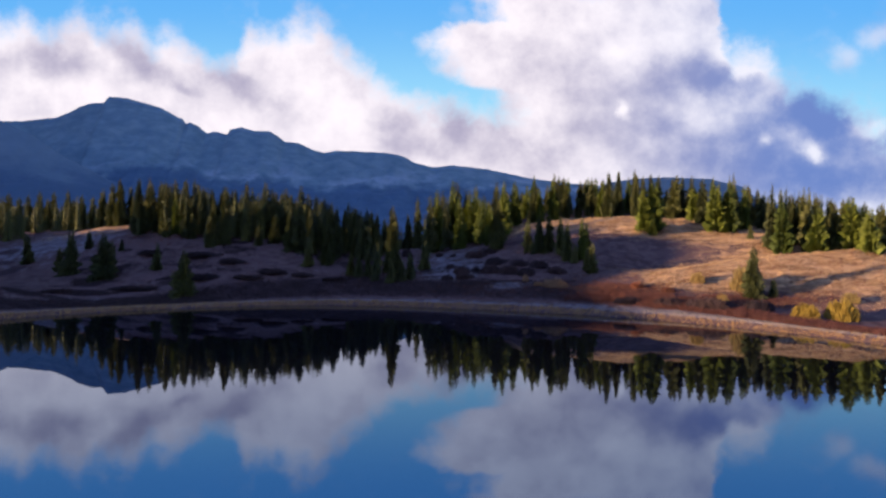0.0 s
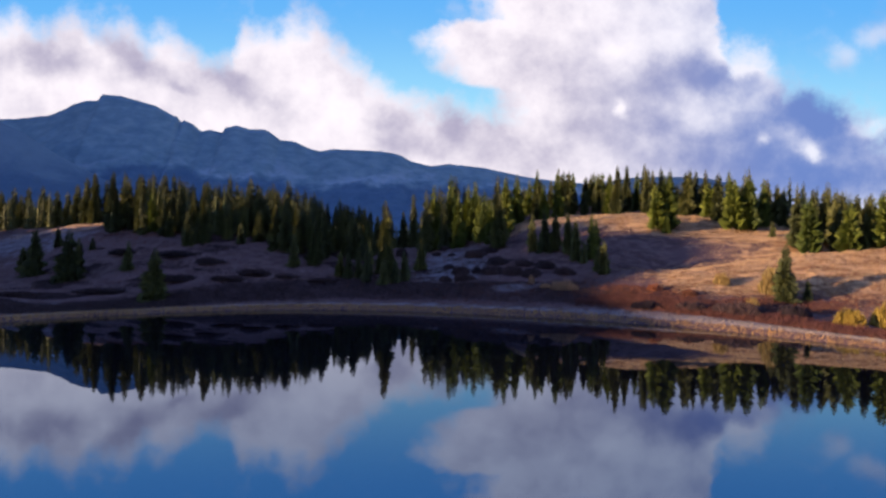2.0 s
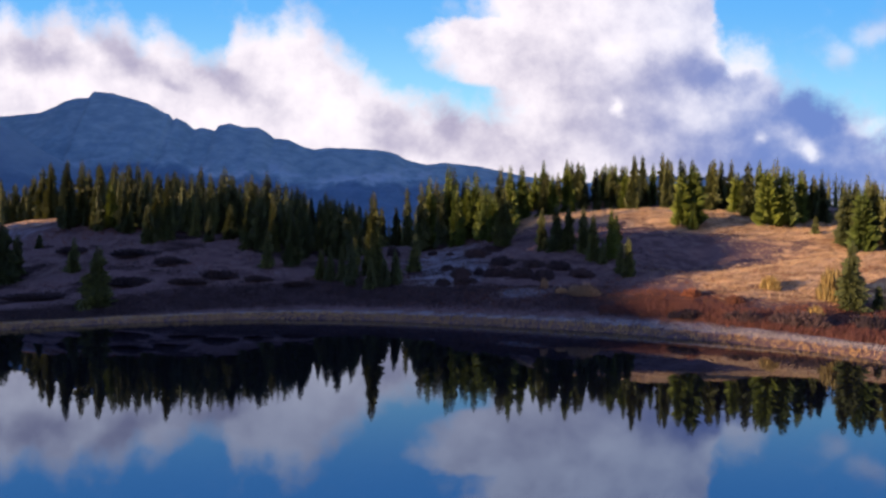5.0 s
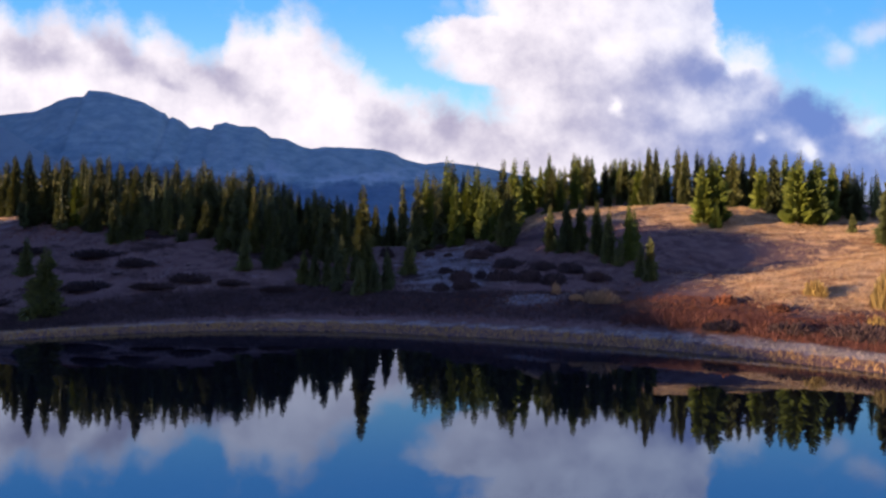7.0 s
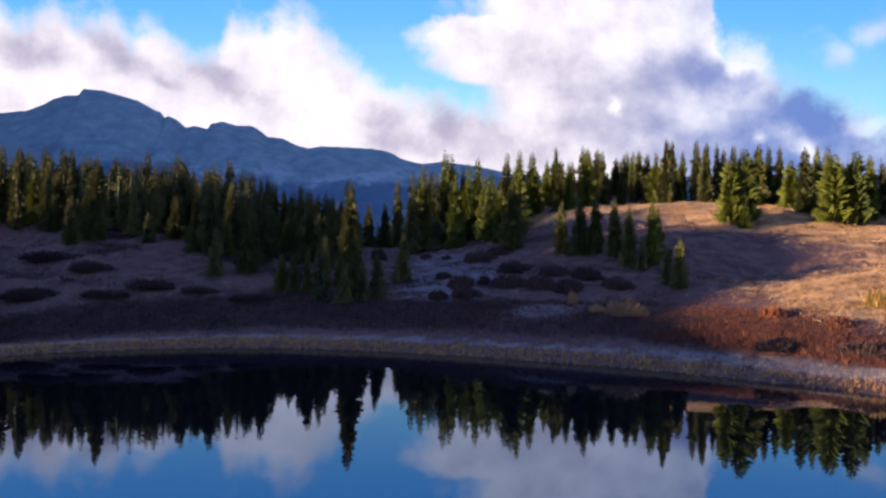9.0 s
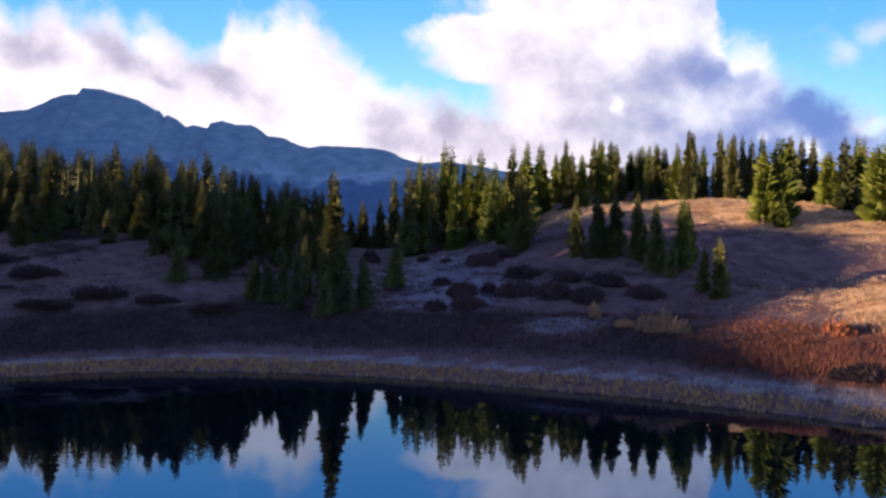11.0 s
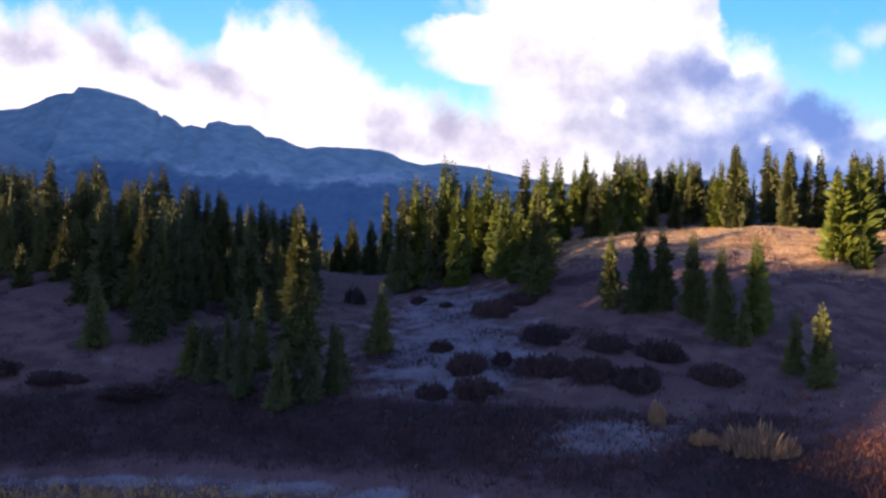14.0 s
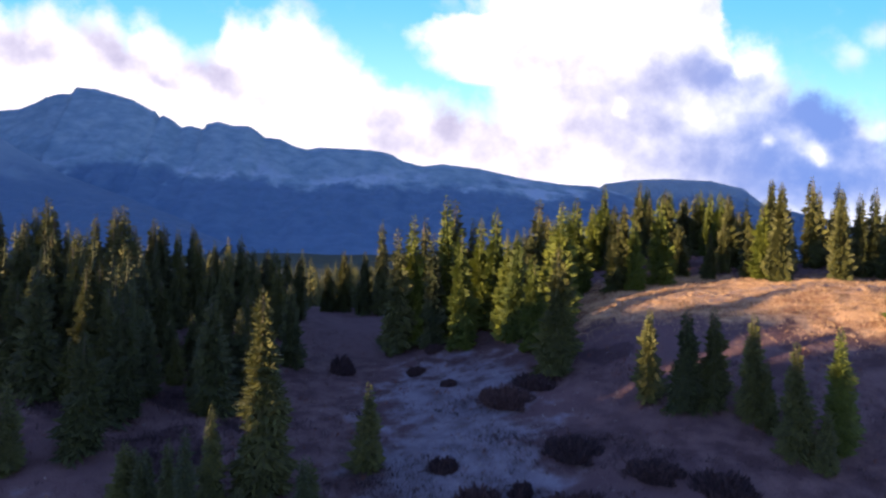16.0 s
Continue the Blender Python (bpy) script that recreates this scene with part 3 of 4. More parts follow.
# ---- conifers ----
def conifer_mesh(height, width, seed, tiers, fans, droop, top=1.0, skirt=0.05, bulge=0.7):
    """Crown of one conifer: drooping boughs all the way up, each with side sprigs and a hanging fringe. Returns verts, faces."""
    rng = np.random.default_rng(seed)
    verts, faces = [], []
    lean = rng.uniform(-0.012, 0.012, 2)
    lobes = rng.uniform(0, 6.283, 4)

    def sprig(start, ang, length, drop, half):
        """One pointed spray of needles, roofed along its middle. Returns a point on it by share of its length."""
        ca, sn = math.cos(ang), math.sin(ang)
        at = lambda r: (start[0] + ca * r * length, start[1] + sn * r * length, start[2] - drop * length * r + 0.16 * length * r * r)
        m, e, i = at(0.42), at(1.0), len(verts)
        low = 0.45 * half
        verts.extend([start, (m[0] - sn * half, m[1] + ca * half, m[2] - low), e, (m[0] + sn * half, m[1] - ca * half, m[2] - low)])
        faces.append((i, i + 1, i + 2, i + 3))
        return at

    for k in range(tiers * fans):
        f = 1 - (1 - (k + rng.random()) / (tiers * fans)) ** 0.66 if tiers > 20 else (k + rng.random()) / (tiers * fans)
        f = skirt + (1 - skirt) * min(0.975, f)
        ang = k * 2.39996 + rng.uniform(-0.5, 0.5)
        uneven = 1 + 0.16 * math.sin(ang + lobes[0] + 5 * f) + 0.13 * math.sin(2 * ang + lobes[1] - 17 * f) + 0.12 * math.sin(29 * f + lobes[2])
        reach = width / 2 * ((1 - f) ** bulge) * (0.6 + 0.4 * min(1, f / 0.12)) * uneven + 0.19
        length = reach * rng.uniform(0.62, 1.18)
        z0 = f * height
        drop = droop * rng.uniform(0.7, 1.35) * (1.35 - 0.9 * f)
        root = (lean[0] * z0, lean[1] * z0, z0)
        along = sprig(root, ang, length, drop, 0.07 * length + 0.045)
        for share, turn, part in ((0.30, 0.75, 0.50), (0.60, 0.65, 0.36)):
            if length * part < 0.16:
                continue
            for sgn in (-1, 1):
                sprig(along(share), ang + sgn * turn * rng.uniform(0.75, 1.25), length * part * rng.uniform(0.8, 1.2), drop * 1.1, 0.08 * length * part + 0.045)
        i, hang = len(verts), rng.uniform(0.16, 0.34) * (length + 0.15)
        p, q, r = along(0.12), along(0.55), along(0.92)
        verts.extend([p, (q[0], q[1], q[2] - hang), r])
        faces.append((i, i + 1, i + 2))
    # the dense heart of twigs that no light comes through
    rings, sides = 9, 9
    start = len(verts)
    for k in range(rings):
        f = skirt + (0.92 - skirt) * k / (rings - 1)
        for a in range(sides):
            ang = 6.283 * a / sides + 0.35 * k
            r = (width / 2 * ((1 - f) ** bulge) * (0.6 + 0.4 * min(1, f / 0.12)) * 0.42 * (1 - k / (rings - 1)) ** 0.4 + 0.02) * rng.uniform(0.55, 1.15)
            z0 = f * height + rng.uniform(-0.25, 0.1)
            verts.append((lean[0] * z0 + r * math.cos(ang), lean[1] * z0 + r * math.sin(ang), z0))
    for k in range(rings - 1):
        for a in range(sides):
            b = (a + 1) % sides
            faces.append((start + k * sides + a, start + k * sides + b, start + (k + 1) * sides + b, start + (k + 1) * sides + a))
    tip = len(verts)
    verts += [(0.05, 0, height * 0.965), (-0.03, 0.05, height * 0.965), (-0.03, -0.05, height * 0.965), (0, 0, height * top)]
    faces += [(tip, tip + 1, tip + 3), (tip + 1, tip + 2, tip + 3), (tip + 2, tip, tip + 3)]
    return verts, faces


def trunk_mesh(height, radius, sides=7):
    verts, faces = [], []
    for k in range(5):
        f = k / 4
        r = radius * (1 - 0.93 * f) * (1.25 if k == 0 else 1)
        for i in range(sides):
            a = 6.283 * i / sides
            verts.append((r * math.cos(a), r * math.sin(a), -0.4 + f * (height * 0.95 + 0.4)))
    for k in range(4):
        for i in range(sides):
            j = (i + 1) % sides
            faces.append((k * sides + i, k * sides + j, (k + 1) * sides + j, (k + 1) * sides + i))
    return verts, faces


def crown_normals(verts, faces, shade):
    """Faces turned outwards, and normals that turn with the whole crown, as a thick crown's shading does."""
    v = np.array(verts)
    out = v.copy()
    out[:, 2] = 0.35 * np.hypot(out[:, 0], out[:, 1]) + 0.12
    out /= np.linalg.norm(out, axis=1)[:, None]
    turned, normals = [], np.zeros_like(v)
    for f in faces:
        n = np.cross(v[f[1]] - v[f[0]], v[f[-1]] - v[f[0]])
        if n @ out[f[1]] < 0:
            n, f = -n, f[::-1]
        n = n / (np.linalg.norm(n) + 1e-9)
        turned.append(f)
        for i in f:
            normals[i] += n
    normals = out * shade + (1 - shade) * normals / (np.linalg.norm(normals, axis=1)[:, None] + 1e-9)
    return v, turned, normals / np.linalg.norm(normals, axis=1)[:, None]


def crown_object(name, verts, faces, mat, parent=None, shade=0.25):
    v, turned, normals = crown_normals(verts, faces, shade)
    ob = mesh_object(name, v, turned, mat, parent, smooth=True)
    ob.data.normals_split_custom_set_from_vertices([tuple(n) for n in normals])
    return ob


TREES = {}


def make_tree(key, name, height, width, seed, tiers, fans, droop, needles, **more):
    tree = new(name)
    v, f = trunk_mesh(height, 0.012 * height + 0.03)
    mesh_object("trunk", v, f, BARK, tree)
    v, f = conifer_mesh(height, width, seed, tiers, fans, droop, **more)
    crown_object("crown", v, f, needles, tree)
    TREES[key] = [tree, height, width, False]
    return tree


make_tree("tall", "spruce_tree", 13.0, 3.9, 11, 58, 14, 0.42, NEEDLES)
make_tree("slim", "spruce_tree", 12.0, 3.2, 12, 40, 11, 0.50, NEEDLES)
make_tree("full", "spruce_tree", 11.0, 4.2, 13, 38, 12, 0.38, NEEDLES)
make_tree("ragged", "spruce_tree", 12.0, 3.6, 14, 34, 11, 0.45, NEEDLES, bulge=0.62)
make_tree("young", "spruce_tree", 6.0, 2.6, 15, 26, 11, 0.30, NEEDLES, skirt=0.03)
make_tree("wide", "spruce_tree", 8.0, 4.6, 18, 30, 13, 0.35, NEEDLES, skirt=0.02, bulge=0.8)
make_tree("pine", "pine_tree", 10.0, 4.6, 16, 30, 13, 0.12, PINE_AND_SUNLIT, bulge=0.5, skirt=0.06)
# a spruce with sunlight put into its needle colour
make_tree("lit", "spruce_tree", 12.0, 3.8, 17, 38, 12, 0.40, PINE_AND_SUNLIT)
TREE_SPOTS = []


def plant(key, x, y, top_z=None, height=None, slim=1.0, label="", group="", turn=None):
    """A tree on the ground at (x, y), either of a height or up to a level."""
    master, h, w, used = TREES[key]
    z = float(land(x, y))
    tall = height if height else max(1.5, (top_z - z) * 1.04)
    s = tall / h
    wide = s ** 0.75 * slim * 1.07
    m = Matrix.Translation((x, y, z - 0.05)) @ Matrix.Rotation(random.uniform(0, 6.28) if turn is None else turn, 4, "Z") @ Matrix.Diagonal((wide, wide, s, 1))
    if used:
        ob = copy_thing(master, Matrix.Identity(4))
    else:
        ob, TREES[key][3] = master, True
    ob.matrix_basis = m
    tagged(ob, label or "dark green spruce with drooping boughs on the slope", "tree", group or "forest trees")
    TREE_SPOTS.append((x, y))
    return ob

# tree stands: kind, across, ahead, level of the tip
STANDS = [
    ('landmarks', [
        ('tall', -10.0, 124.5, 17.8),
    ]),
    ('cluster', [
        ('slim', -12.6, 118.6, 10.8),
        ('slim', -14.3, 120.8, 9.5),
        ('young', -9.6, 116.8, 7.5),
        ('slim', -6.2, 119.1, 9.2),
        ('young', -7.7, 117.8, 7.6),
        ('slim', -16.1, 121.1, 8.6),
        ('young', -18.1, 124.3, 7.9),
        ('young', -3.6, 128.1, 11.3),
        ('slim', -12.7, 123.1, 10.9),
        ('young', -16.4, 122.6, 8.4),
        ('young', -17.8, 122.6, 8.8),
        ('young', -6.2, 120.6, 8.6),
        ('young', -9.4, 118.1, 7.8),
    ]),
    ('left_small', [
        ('young', -39.8, 136.6, 14.1),
        ('young', -26.6, 125.3, 11.8),
        ('full', -49.9, 135.3, 16.3),
        ('tall', -47.2, 137.1, 21.8),
        ('tall', -64.4, 147.1, 24.4),
        ('full', -56.6, 142.8, 17.1),
        ('full', -23.2, 128.1, 14.4),
        ('full', -22.9, 132.9, 16.8),
        ('full', -17.2, 135.9, 16.3),
        ('full', -21.9, 140.4, 12.6),
        ('full', -19.3, 138.4, 11.7),
        ('full', -32.2, 134.9, 17.3),
        ('full', -30.4, 134.6, 18.8),
        ('full', -14.5, 137.4, 10.9),
        ('tall', -83.3, 163.2, 26.5),
        ('tall', -71.7, 149.0, 25.2),
        ('young', -63.2, 144.8, 15.7),
        ('lit', -61.8, 146.5, 21.4),
        ('full', -50.2, 141.0, 15.7),
        ('young', -53.2, 143.2, 16.1),
    ]),
    ('left_shore', [
        ('young', -90.5, 137.8, 12.1),
        ('wide', -75.3, 128.0, 12.6),
        ('young', -79.1, 130.5, 9.2),
        ('wide', -64.9, 121.0, 12.0),
        ('young', -79.7, 142.5, 12.9),
        ('young', -70.0, 137.8, 11.1),
        ('young', -55.7, 123.2, 10.3),
        ('wide', -45.0, 110.0, 9.1),
        ('young', -65.4, 124.8, 10.8),
    ]),
    ('left_forest', [
        ('slim', -70.7, 152.0, 25.6),
        ('slim', -66.7, 157.0, 26.0),
        ('slim', -73.5, 160.0, 24.9),
        ('slim', -64.9, 160.0, 26.3),
        ('slim', -61.1, 156.0, 25.8),
        ('slim', -58.4, 154.0, 23.3),
        ('slim', -61.5, 162.0, 24.6),
        ('slim', -54.7, 158.0, 24.4),
        ('slim', -55.3, 162.0, 23.9),
        ('slim', -54.3, 165.0, 24.3),
        ('slim', -48.1, 155.0, 25.3),
        ('slim', -50.1, 166.0, 24.7),
        ('slim', -45.1, 160.0, 25.7),
        ('slim', -42.4, 157.0, 23.9),
        ('slim', -41.8, 165.0, 23.9),
        ('slim', -42.6, 171.0, 25.2),
        ('slim', -36.1, 160.0, 24.8),
        ('slim', -36.0, 168.0, 23.6),
        ('slim', -33.1, 164.0, 22.9),
        ('slim', -32.2, 166.0, 22.1),
        ('slim', -32.5, 172.0, 23.0),
        ('slim', -29.0, 165.0, 21.3),
        ('slim', -28.4, 170.0, 20.4),
        ('slim', -26.1, 167.0, 19.6),
    ]),
    ('left_forest', [
        ('slim', -25.7, 172.0, 21.6),
        ('slim', -23.3, 169.0, 20.0),
        ('slim', -23.0, 175.0, 19.7),
        ('slim', -20.6, 170.0, 19.9),
        ('slim', -19.5, 173.0, 19.6),
        ('slim', -18.6, 176.0, 19.0),
        ('slim', -81.4, 165.0, 24.9),
        ('slim', -75.8, 165.0, 24.2),
        ('slim', -72.3, 162.0, 25.9),
        ('slim', -72.7, 168.0, 26.0),
        ('slim', -65.8, 162.0, 25.9),
        ('slim', -65.2, 168.0, 26.1),
        ('slim', -63.7, 170.0, 24.0),
    ]),
    ('left_front', [
        ('full', -68.1, 150.0, 17.2),
        ('full', -52.9, 146.0, 20.6),
        ('full', -48.8, 151.0, 19.8),
        ('full', -43.3, 150.0, 19.4),
        ('full', -37.1, 148.0, 17.5),
        ('full', -27.3, 142.0, 15.4),
        ('full', -23.1, 142.0, 13.8),
        ('full', -31.5, 150.0, 17.2),
        ('full', -34.8, 153.0, 19.3),
        ('full', -27.4, 150.0, 16.8),
        ('full', -23.3, 150.0, 15.5),
    ]),
    ('left_far', [
        ('full', -134.0, 195.0, 25.1),
        ('full', -127.2, 190.0, 23.4),
        ('full', -131.2, 200.0, 24.9),
        ('full', -130.8, 205.0, 26.3),
        ('full', -121.9, 198.0, 25.8),
        ('full', -113.9, 192.0, 25.7),
        ('full', -107.4, 188.0, 24.2),
        ('full', -99.6, 180.0, 23.2),
        ('full', -92.6, 172.0, 24.5),
        ('full', -86.1, 165.0, 25.6),
        ('full', -146.2, 210.0, 24.7),
        ('full', -118.7, 190.0, 23.1),
        ('full', -106.4, 182.0, 22.6),
    ]),
    ('right_group', [
        ('full', 18.0, 133.9, 16.2),
        ('full', 19.8, 131.1, 16.6),
        ('full', 21.9, 131.1, 16.6),
        ('full', 24.0, 129.4, 16.3),
        ('full', 24.5, 124.9, 15.0),
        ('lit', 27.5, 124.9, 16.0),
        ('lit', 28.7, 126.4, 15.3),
        ('young', 25.7, 123.4, 11.2),
        ('young', 24.3, 127.9, 13.2),
        ('young', 27.0, 118.4, 10.4),
        ('young', 27.4, 115.9, 11.2),
    ]),
    ('right_wood', [
        ('full', 12.1, 141.1, 20.9),
        ('slim', 3.4, 160.9, 26.1),
        ('slim', -7.6, 190.1, 24.6),
        ('full', -14.7, 195.1, 19.5),
        ('full', -10.6, 190.9, 19.5),
        ('full', -17.1, 192.6, 16.7),
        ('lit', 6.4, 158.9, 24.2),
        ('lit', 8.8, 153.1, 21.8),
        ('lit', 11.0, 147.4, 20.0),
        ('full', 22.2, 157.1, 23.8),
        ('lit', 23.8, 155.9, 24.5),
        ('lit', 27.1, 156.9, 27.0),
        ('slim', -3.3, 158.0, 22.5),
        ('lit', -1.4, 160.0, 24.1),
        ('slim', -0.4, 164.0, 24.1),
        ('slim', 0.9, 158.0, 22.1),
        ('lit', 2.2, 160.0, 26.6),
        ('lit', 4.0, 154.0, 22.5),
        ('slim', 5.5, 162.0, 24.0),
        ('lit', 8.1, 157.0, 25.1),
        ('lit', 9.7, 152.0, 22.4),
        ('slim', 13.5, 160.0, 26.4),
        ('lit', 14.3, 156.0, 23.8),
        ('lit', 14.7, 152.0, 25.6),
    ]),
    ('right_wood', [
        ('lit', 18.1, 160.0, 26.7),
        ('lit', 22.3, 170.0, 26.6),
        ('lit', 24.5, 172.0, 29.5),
        ('slim', 29.1, 178.0, 27.4),
    ]),
    ('ridge_wood', [
        ('slim', 30.8, 176.0, 30.3),
        ('full', 34.4, 182.0, 27.9),
        ('full', 39.7, 184.0, 27.3),
        ('slim', 41.7, 186.0, 28.9),
        ('lit', 40.7, 178.0, 29.6),
        ('lit', 41.8, 174.0, 29.2),
        ('full', 47.7, 184.0, 27.4),
        ('full', 50.3, 186.0, 27.1),
        ('lit', 39.5, 158.0, 26.7),
        ('tall', 40.7, 156.0, 28.6),
        ('slim', 50.3, 166.0, 30.5),
        ('tall', 47.6, 156.0, 28.0),
        ('slim', 52.3, 160.0, 27.9),
        ('slim', 54.5, 160.0, 28.6),
        ('full', 60.5, 166.0, 27.3),
        ('full', 59.0, 160.0, 28.6),
        ('pine', 44.7, 141.2, 23.2),
        ('pine', 47.0, 141.4, 24.7),
        ('pine', 46.0, 138.9, 16.5),
        ('full', 56.5, 156.0, 27.4),
        ('slim', 59.4, 158.0, 28.0),
        ('slim', 62.7, 160.0, 28.5),
        ('pine', 60.2, 152.0, 24.7),
        ('full', 61.3, 150.0, 26.6),
        ('lit', 64.8, 152.0, 27.3),
    ]),
    ('ridge_wood', [
        ('pine', 61.8, 144.0, 24.1),
        ('full', 72.8, 158.0, 25.2),
        ('pine', 63.8, 141.0, 24.6),
        ('lit', 69.4, 146.0, 24.8),
        ('full', 74.4, 150.0, 24.2),
    ]),
    ('right_pines', [
        ('young', 64.6, 133.0, 15.3),
        ('pine', 65.5, 122.5, 19.1),
        ('full', 72.2, 129.2, 20.8),
        ('pine', 69.8, 117.8, 18.0),
        ('full', 73.8, 119.5, 19.2),
        ('pine', 75.9, 118.0, 20.0),
        ('pine', 77.3, 114.5, 17.7),
        ('full', 81.5, 117.5, 18.9),
        ('full', 72.7, 126.0, 20.5),
        ('full', 66.0, 127.2, 20.3),
        ('pine', 60.6, 141.2, 24.1),
        ('full', 49.1, 99.8, 10.7),
        ('young', 52.1, 99.6, 5.7),
        ('pine', 78.9, 119.8, 18.5),
    ]),
    ('right_back', [
        ('full', 58.6, 175.0, 27.1),
        ('full', 63.5, 180.0, 26.9),
        ('full', 63.0, 170.0, 26.7),
        ('full', 63.8, 165.0, 25.5),
        ('full', 65.0, 160.0, 25.1),
        ('full', 71.4, 160.0, 24.8),
        ('full', 69.9, 152.0, 23.8),
        ('full', 72.3, 150.0, 25.2),
        ('full', 73.1, 145.0, 22.6),
        ('full', 79.6, 145.0, 22.7),
        ('full', 79.4, 140.0, 22.3),
        ('full', 82.5, 140.0, 21.7),
        ('full', 85.6, 140.0, 21.4),
        ('full', 87.1, 138.0, 21.3),
        ('full', 91.8, 138.0, 20.6),
        ('full', 92.8, 135.0, 19.6),
    ]),
    ('crest_back', [
        ('full', 31.0, 161.5, 23.6),
        ('full', 34.0, 159.5, 23.0),
        ('slim', 36.8, 162.0, 24.2),
        ('full', 39.0, 160.0, 23.4),
        ('full', 43.5, 161.0, 23.8),
        ('slim', 45.5, 163.0, 24.4),
        ('full', 29.0, 164.5, 23.5),
        ('full', 33.0, 165.5, 24.0),
        ('slim', 41.0, 166.0, 24.4),
    ]),
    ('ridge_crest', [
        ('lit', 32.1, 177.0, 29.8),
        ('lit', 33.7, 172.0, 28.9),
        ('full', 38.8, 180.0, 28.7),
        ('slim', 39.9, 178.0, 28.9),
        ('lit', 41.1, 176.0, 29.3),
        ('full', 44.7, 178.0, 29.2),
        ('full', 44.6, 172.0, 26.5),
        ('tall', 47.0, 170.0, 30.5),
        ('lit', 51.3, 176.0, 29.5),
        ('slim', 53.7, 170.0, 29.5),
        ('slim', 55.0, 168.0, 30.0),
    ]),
]
SAYINGS = {
    "tall": "tall dark spruce with sunlit yellow-green upper boughs", "slim": "slim dark green spruce in a dense stand",
    "full": "full dark green spruce with hanging boughs", "ragged": "ragged dark green spruce with gaps in its crown",
    "wide": "broad dark spruce by the lakeside meadow", "young": "small young spruce standing on the brown meadow", "pine": "bushy bright green pine on the grassy hill", "lit": "sunlit yellow-green spruce at the wood's edge",
}
SLIMMING = {"left_forest": 1.15, "right_group": 0.85, "landmarks": 0.92}
for stand, rows in STANDS:
    for kind, x, y, top in rows:
        if kind == "slim" and random.random() < 0.35:
            kind = "ragged"
        plant(kind, x, y, top, slim=random.uniform(0.88, 1.12) * SLIMMING.get(stand, 1.0), label=SAYINGS[kind], group=stand.replace("_", " ") + " trees")


def fill(count, x0, x1, y0, y1, low, high, gap, inside, kinds):
    """Trees at random behind the front ones."""
    done = 0
    for _ in range(count * 12):
        x, y = random.uniform(x0, x1), random.uniform(y0, y1)
        if not inside(x, y) or any((x - a) ** 2 + (y - b) ** 2 < gap * gap for a, b in TREE_SPOTS):
            continue
        kind = random.choice(kinds)
        plant(kind, x, y, height=random.uniform(low, high), slim=random.uniform(0.85, 1.1), label=SAYINGS[kind], group="forest trees")
        done += 1
        if done == count:
            break


fill(24, -70, -24, 131, 152, 7.0, 11.0, 2.4, lambda x, y: y > 137 - 0.2 * (x + 24), ("slim", "full", "ragged"))
fill(38, -75, -14, 150, 172, 6.5, 11.0, 2.2, lambda x, y: x < -0.45 * (y - 150) - 12, ("slim", "full", "ragged"))
fill(18, 2, 50, 162, 186, 8.0, 10.5, 2.6, lambda x, y: x > -2 + (175 - y) * 0.25, ("slim", "full", "lit"))
fill(20, -60, -14, 134, 152, 5.0, 8.0, 2.4, lambda x, y: y > 131 - 0.25 * (x + 14), ("young", "full", "ragged"))

def joined_forest(name, label, count, x0, x1, y0, y1, low, high, inside, tiers=12):
    """Far woods as one mesh of many simple conifers."""
    kinds = [crown_normals(*conifer_mesh(10.0, 3.4, 31 + k, tiers, 7, 0.45), 0.3) for k in range(3)]
    verts, faces, normals, base = [], [], [], 0
    for _ in range(count):
        x, y = random.uniform(x0, x1), random.uniform(y0, y1)
        if not inside(x, y):
            continue
        v, f, n = random.choice(kinds)
        h = random.uniform(low, high)
        a = random.uniform(0, 6.28)
        spin = np.array(((math.cos(a), math.sin(a), 0), (-math.sin(a), math.cos(a), 0), (0, 0, 1)))
        w = (h / 10) ** 0.7
        verts.append((v @ spin) * (w, w, h / 10) + (x, y, float(land(x, y))))
        normals.append(n @ spin)
        faces += [tuple(i + base for i in face) for face in f]
        base += len(v)
    ob = mesh_object(name, np.concatenate(verts), faces, NEEDLES, smooth=True)
    ob.data.normals_split_custom_set_from_vertices(np.concatenate(normals).tolist())
    return tagged(ob, label, "forest", kind="stuff")


joined_forest("forest", "dense dark spruce forest behind the front trees", 800, -190, 130, 146, 270, 6.5, 10.5, lambda x, y: y > 187 or (y > 166 and x < -22 - 0.5 * (y - 166) and x > -100) or (x < -34 and x > -78 and y < 170 and y > 146) or (x > 8 and y > 176) or x > 75)
joined_forest("forest", "shaded spruce thicket on the slope above the lake", 95, -78, -27, 137, 152, 7.5, 11.0, lambda x, y: y > 141 - 0.12 * (x + 27))
joined_forest("forest", "dark spruce forest filling the valley floor", 200, -90, 70, 262, 340, 10, 13, lambda x, y: True, 8)
joined_forest("forest", "spruce wood beyond the lakeside meadow", 70, -150, -108, 152, 192, 8, 10, lambda x, y: True)


